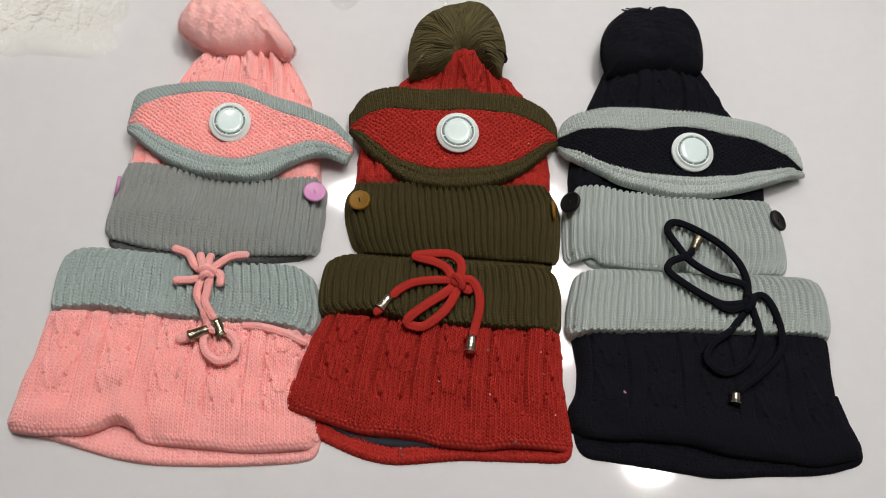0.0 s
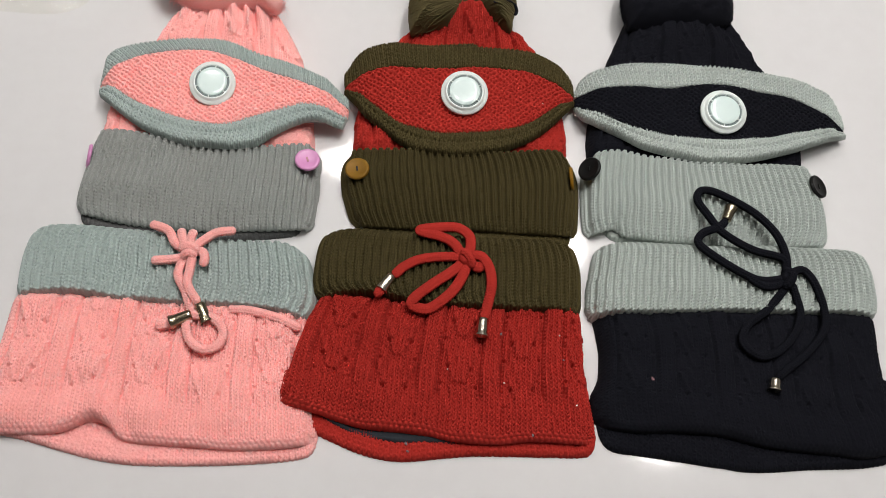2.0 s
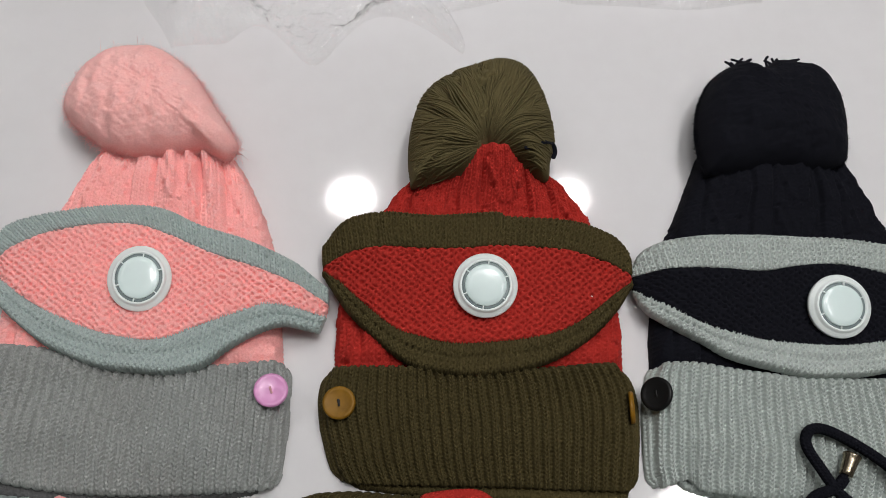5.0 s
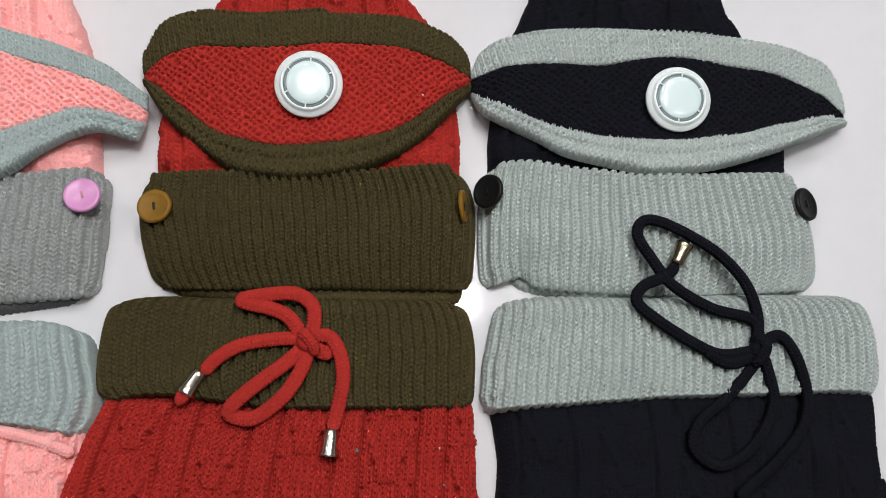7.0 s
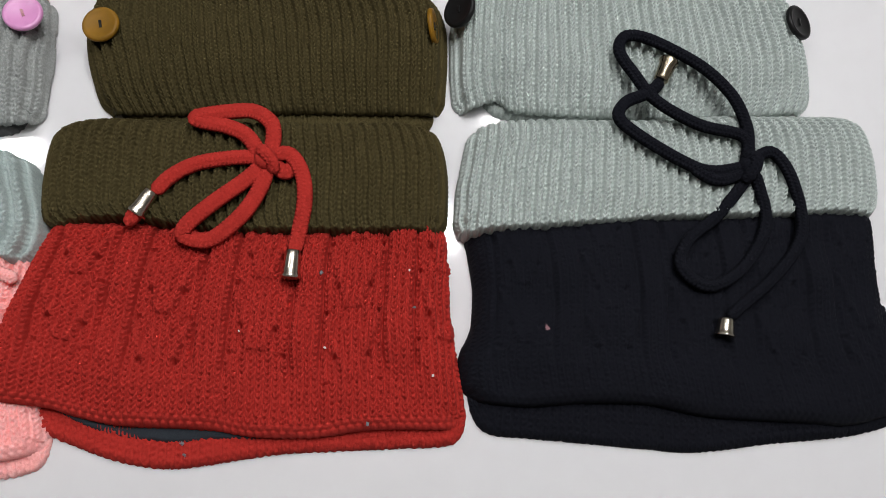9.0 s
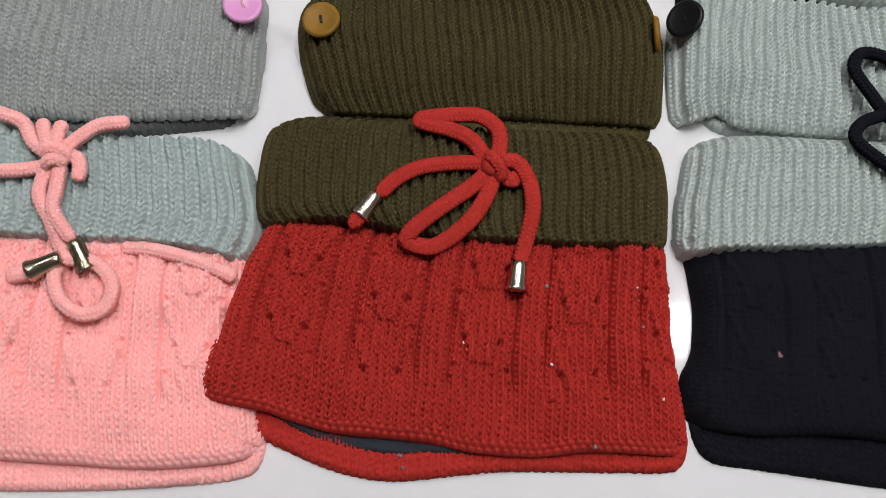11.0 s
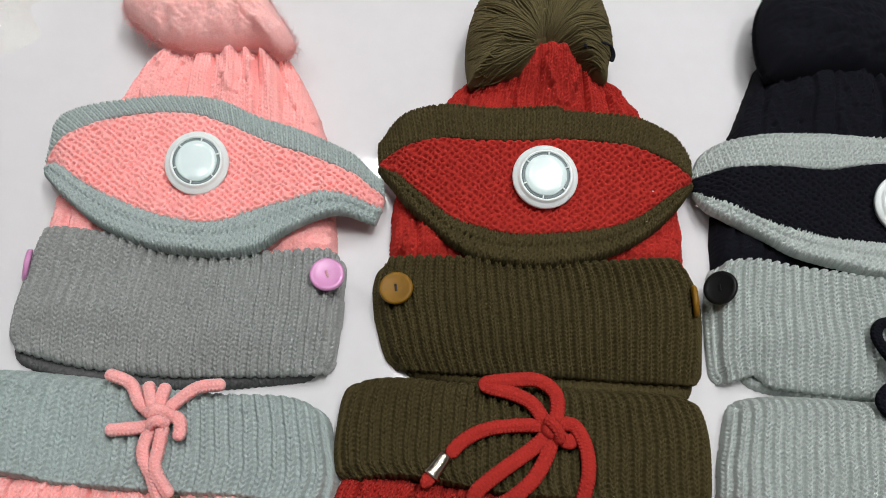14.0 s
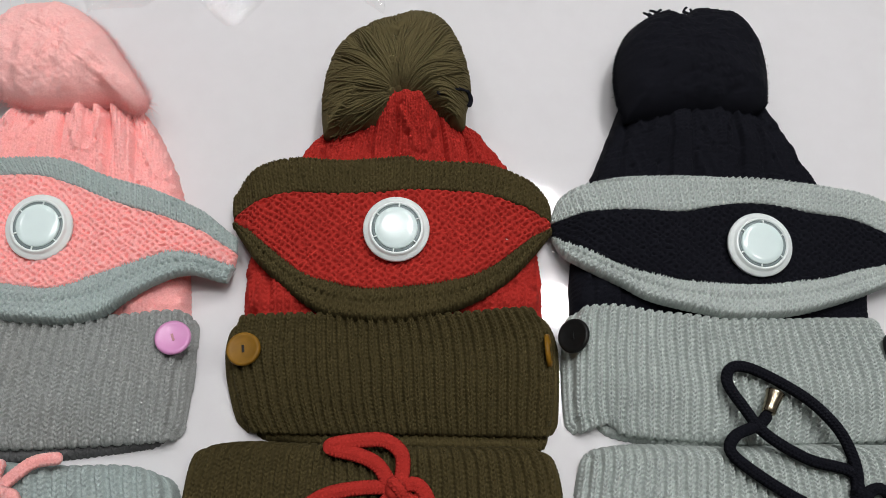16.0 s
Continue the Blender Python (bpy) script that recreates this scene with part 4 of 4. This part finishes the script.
# -- black and silver-grey set --
hat = empty("beanie", "black cable-knit beanie with silver-grey cuff and black pompom", "hat", (0.21, 0, 0), "knitted beanies")
knit_panel("crown", BLACK, hat, [(0.114, 0.0), (0.21, 0.0), (0.312, -0.005)], [(0.166, 0.190), (0.212, 0.198), (0.262, 0.190)],
           [(0.114, 0.0), (0.115, 0.030), (0.119, 0.060), (0.136, 0.119), (0.151, 0.149), (0.161, 0.170), (0.169, 0.190)],
           [(0.312, -0.005), (0.314, 0.035), (0.309, 0.075), (0.297, 0.114), (0.288, 0.138), (0.279, 0.158), (0.262, 0.190)],
           0.0, 0.018, cabled, 0.0020, edges=(0.012, 0.012, 0.0, 0.010), dens=(4, 4), seed=51,
           shape=lambda u, v, x, y: -0.007 * (1 - step01((y - 0.022) / 0.014)) + (0.016 * step01((v - 0.45) / 0.3) - 0.010 * step01((v - 0.84) / 0.12)) * np.sin(math.pi * u) + 0.0014 * np.sin(u * 40 + 3 * np.sin(u * 9)) * step01((v - 0.5) / 0.3))
back_leaf(hat, SILVER, [(0.120, -0.048), (0.145, -0.057), (0.21, -0.065), (0.263, -0.066), (0.310, -0.063)], 0.06, 0.008, seed=52)
knit_panel("cuff", SILVER, hat, [(0.106, -0.055), (0.120, -0.050), (0.130, -0.048), (0.141, -0.055), (0.175, -0.059), (0.210, -0.062), (0.263, -0.063), (0.316, -0.062)],
           [(0.115, 0.029), (0.145, 0.027), (0.181, 0.021), (0.217, 0.017), (0.273, 0.016), (0.316, 0.016)],
           [(0.106, -0.055), (0.104, -0.042), (0.105, -0.013), (0.110, 0.020), (0.115, 0.029)], [(0.318, -0.062), (0.325, -0.045), (0.325, -0.018), (0.319, 0.016)],
           0.010, 0.024, ribbed, 0.0032, edges=(0.030, 0.030, 0.006, 0.005), wale=0.0030, course=0.0028, dens=(7, 6), seed=53, base=sides_down(0.010), shape=thin_hem)
pom, grid = pompom_body(hat, BLACK, (0.2128, 0.2070), [(0.1620, 0.1590), (0.1575, 0.1790), (0.1595, 0.2060), (0.1685, 0.2270), (0.1795, 0.2390), (0.1945, 0.2470), (0.2070, 0.2405), (0.2220, 0.2490), (0.2398, 0.2470),
                        (0.2553, 0.2430), (0.2639, 0.2300), (0.2678, 0.2160), (0.2668, 0.1880), (0.2601, 0.1670), (0.2360, 0.1610), (0.2118, 0.1630), (0.1799, 0.1590)], 0.058, 54, lumps=0.0012)
tufts("fluff", BLACK, pom, *surface_samples(grid, 2600, 55, 0.8), 0.0017, 0.0004, 56, 1.1)
rng = np.random.default_rng(57)
for k in range(22):
    x = rng.uniform(0.182, 0.200) if k < 9 else rng.uniform(0.212, 0.244)
    y = 0.2455 - 0.010 * ((x - 0.212) / 0.045) ** 2
    lean, tall = rng.normal(0, 0.004), rng.uniform(0.0035, 0.0080)
    cord("yarn_end", BLACK, pom, [(x - 0.3 * lean, y - 0.007, 0.036), (x, y, 0.034), (x + 0.5 * lean, y + 0.6 * tall, 0.033), (x + 1.6 * lean + 0.0012, y + tall, 0.032)], 0.0009, 0.9, relief=0.0002)
button(hat, (0.112, 0.005, 0.0225), BTN_BLACK, (0, -42, 0), 0.0110, label="glossy black plastic button")
button(hat, (0.3135, -0.008, 0.0200), BTN_BLACK, (0, 32, 0), 0.0110, label="glossy black plastic button")

mask("black knitted face mask with silver-grey borders and valve", BLACK, SILVER,
     [(0.107, 0.094), (0.113, 0.105), (0.133, 0.110), (0.171, 0.110), (0.209, 0.109), (0.247, 0.107), (0.285, 0.102), (0.322, 0.095), (0.347, 0.086), (0.357, 0.074)],
     [(0.106, 0.088), (0.123, 0.089), (0.149, 0.088), (0.186, 0.085), (0.213, 0.088), (0.240, 0.089), (0.273, 0.083), (0.302, 0.078), (0.327, 0.069), (0.357, 0.057)],
     [(0.106, 0.078), (0.122, 0.065), (0.143, 0.053), (0.164, 0.045), (0.199, 0.038), (0.236, 0.036), (0.273, 0.039), (0.312, 0.047), (0.357, 0.055)],
     [(0.106, 0.076), (0.111, 0.062), (0.121, 0.053), (0.146, 0.039), (0.163, 0.029), (0.191, 0.021), (0.216, 0.016), (0.253, 0.017), (0.291, 0.026), (0.327, 0.038), (0.358, 0.051)],
     (0.235, 0.060), (10, 0, 0), 57, size=1.0, arch=0.015)

warmer = empty("neck_warmer", "black cable-knit neck warmer with silver-grey folded collar and drawstring", "neck warmer", (0.225, -0.15, 0), "knitted neck warmers")
back_leaf(warmer, BLACK, [(0.100, -0.222), (0.111, -0.235), (0.133, -0.239), (0.166, -0.244), (0.198, -0.249), (0.224, -0.252), (0.265, -0.250), (0.316, -0.248), (0.357, -0.238)], 0.06, 0.006, seed=61)
knit_panel("body", BLACK, warmer, [(0.099, -0.218), (0.133, -0.223), (0.165, -0.223), (0.198, -0.226), (0.229, -0.234), (0.278, -0.240), (0.311, -0.243), (0.357, -0.233)],
           [(0.107, -0.108), (0.22, -0.110), (0.345, -0.110)], [(0.099, -0.218), (0.098, -0.195), (0.106, -0.180), (0.109, -0.160), (0.108, -0.141), (0.106, -0.125), (0.107, -0.108)],
           [(0.357, -0.233), (0.350, -0.210), (0.341, -0.192), (0.341, -0.166), (0.344, -0.130), (0.345, -0.110)], 0.008, 0.020, cabled, 0.0015,
           edges=(0.012, 0.012, 0.008, 0.0), dens=(5, 4), seed=62, base=sides_down(0.008, 0.07), uneven=0.0015, shape=lambda u, v, x, y: -0.004 * (1 - step01(v / 0.2)) - 0.010 * step01((v - 0.84) / 0.1))
knit_panel("collar", SILVER, warmer, [(0.099, -0.127), (0.107, -0.130), (0.141, -0.129), (0.175, -0.128), (0.209, -0.127), (0.279, -0.128), (0.314, -0.128), (0.344, -0.131)],
           [(0.112, -0.062), (0.146, -0.059), (0.199, -0.062), (0.252, -0.062), (0.306, -0.064), (0.340, -0.065)],
           [(0.099, -0.127), (0.101, -0.113), (0.104, -0.096), (0.109, -0.077), (0.112, -0.062)], [(0.344, -0.131), (0.350, -0.113), (0.351, -0.091), (0.348, -0.076), (0.340, -0.065)],
           0.0, 0.026, ribbed, 0.0032, edges=(0.024, 0.024, 0.003, 0.016), wale=0.0030, course=0.0028, dens=(7, 6), seed=63)
tie = part("drawstring", moved(lathe([(0, -0.005), (0.004, -0.0042), (0.0065, -0.001), (0.0062, 0.002), (0.004, 0.0045), (0, 0.005)], 20), pose(0.265, -0.101, 0.0315)), BLACK, warmer, "tied black knitted drawstring")
cord("bow_loop", BLACK, tie, lie([(0.263, -0.099), (0.267, -0.085), (0.266, -0.070), (0.260, -0.055), (0.245, -0.038), (0.219, -0.0215), (0.205, -0.019), (0.200, -0.028), (0.207, -0.043), (0.218, -0.060), (0.240, -0.075), (0.264, -0.083), (0.266, -0.097)], 0.001), 0.0033, 0.95)
cord("tail", BLACK, tie, lie([(0.222, -0.047), (0.215, -0.054), (0.200, -0.060), (0.195, -0.069), (0.205, -0.080), (0.227, -0.096), (0.243, -0.103), (0.264, -0.101)], 0.001), 0.0034, 0.95)
cord("strand", BLACK, tie, lie([(0.232, -0.100), (0.246, -0.108), (0.262, -0.104)], 0.001), 0.0036, 0.9)
cord("tail", BLACK, tie, lie([(0.268, -0.096), (0.280, -0.093), (0.288, -0.107), (0.293, -0.130), (0.287, -0.147), (0.269, -0.165), (0.252, -0.177), (0.243, -0.184)]), 0.0033, 0.95)
cord("bow_loop", BLACK, tie, lie([(0.266, -0.104), (0.246, -0.126), (0.227, -0.140), (0.221, -0.155), (0.235, -0.166), (0.256, -0.156), (0.272, -0.132), (0.268, -0.104)]), 0.0033, 0.95)
cord("knot_wrap", BLACK, tie, [(0.262, -0.094, 0.032), (0.267, -0.099, 0.0365), (0.263, -0.107, 0.034), (0.259, -0.108, 0.030)], 0.0034)
cord_end(tie, (0.2215, -0.0475, 0.0305), (0.2285, -0.0350, 0.0300), BRASS)
cord_end(tie, (0.2415, -0.1840, 0.0245), (0.2392, -0.1935, 0.0240), STEEL)


# -- lint caught on the knitwear --
def lint(at, material, size, label, seed):
    """A small matted fleck of fibres, drawn out to one side."""
    rng = np.random.default_rng(seed)
    ang = rng.uniform(0, 6.28)
    way = np.array((math.cos(ang), math.sin(ang), 0.25))
    roots = np.array([at] * 30) + rng.normal(0, size * 0.22, (30, 3)) * (1, 1, 0.2) - way * size * 0.5
    ob = tufts("lint", material, None, roots, np.tile(way, (30, 1)), size * 1.3, 0.00034, seed, 0.35)
    return tagged(ob, label, "lint", "specks of lint")


for k, (x, y, z, mat, size, words) in enumerate([
        (0.145, -0.183, 0.0205, LINT_PINK, 0.0016, "dusty pink tuft of lint on black knitting"),
        (0.073, 0.068, 0.0300, LINT_WHITE, 0.0012, "small white lint on a red mask"),
        (0.074, -0.149, 0.0225, LINT_WHITE, 0.0007, "tiny pale lint on red knitting"), (0.075, -0.169, 0.0225, LINT_GREY, 0.0008, "tiny grey lint on red knitting"),
        (0.028, -0.188, 0.0225, LINT_WHITE, 0.0008, "tiny pale lint on red knitting"), (0.083, -0.205, 0.0225, LINT_WHITE, 0.0007, "tiny pale lint on red knitting"),
        (0.027, -0.148, 0.0225, LINT_GREY, 0.0013, "small grey lint on red knitting"), (-0.016, -0.177, 0.0225, LINT_WHITE, 0.0005, "tiny pale lint on red knitting"),
        (-0.048, -0.231, 0.0075, LINT_GREY, 0.0014, "small grey lint on red knitting"), (-0.046, -0.237, 0.0075, LINT_GREY, 0.0010, "small grey lint on red knitting"),
        (0.048, -0.228, 0.020, LINT_GREY, 0.0011, "small grey lint on red knitting"), (0.104, 0.064, 0.019, LINT_WHITE, 0.0009, "small white lint on an olive border")]):
    lint((x, y, z), mat, size, words, 70 + k)


# -- clear plastic bags --
def bag(label, x0, x1, y0, y1, rise, material, seed, turn=0.0, ragged=0.14):
    """An empty, crumpled film bag lying on the table."""
    n = 150
    gx, gy = np.meshgrid(np.linspace(0, 1, n), np.linspace(0, 1, n))
    cx, cy = (x0 + x1) / 2, (y0 + y1) / 2
    x, y = (gx - 0.5) * (x1 - x0), (gy - 0.5) * (y1 - y0)
    x = x + ragged * (x1 - x0) * waves(gx, gy, 0.7, seed)
    y = y + ragged * (y1 - y0) * waves(gx, gy, 0.6, seed + 1)
    crease = sum(np.maximum(1 - 1.5 * np.abs(waves(x, y, s, seed + 2 + k)), 0) * w for k, (s, w) in enumerate(((0.10, 0.40), (0.035, 0.40), (0.014, 0.34), (0.007, 0.20))))
    rim = round_edge(np.minimum(gx, 1 - gx), 0.12) * round_edge(np.minimum(gy, 1 - gy), 0.12)
    z = 0.0015 + np.maximum(rise * (0.35 + crease) * rim, 0)
    c, s = math.cos(turn), math.sin(turn)
    verts = np.stack([cx + x * c - y * s, cy + x * s + y * c, z], -1).reshape(-1, 3)
    i = np.arange(n - 1)[:, None] * n + np.arange(n - 1)[None, :]
    quads = np.stack([i, i + 1, i + n + 1, i + n], -1).reshape(-1, 4)
    ob = raw_mesh("plastic_bag", verts, quads, material, None)
    ob.visible_shadow = False
    return tagged(ob, label, "plastic bag", "empty plastic bags")


bag("crumpled clear plastic bag lying on the table", -0.245, -0.02, 0.275, 0.46, 0.012, FILM, 81)
bag("crumpled clear plastic bag lying on the table", -0.02, 0.235, 0.318, 0.50, 0.012, FILM, 84, ragged=0.035)
bag("crumpled yellowish clear plastic bag lying on the table", -0.62, -0.385, 0.16, 0.42, 0.014, FILM_YELLOW, 87, 0.35)
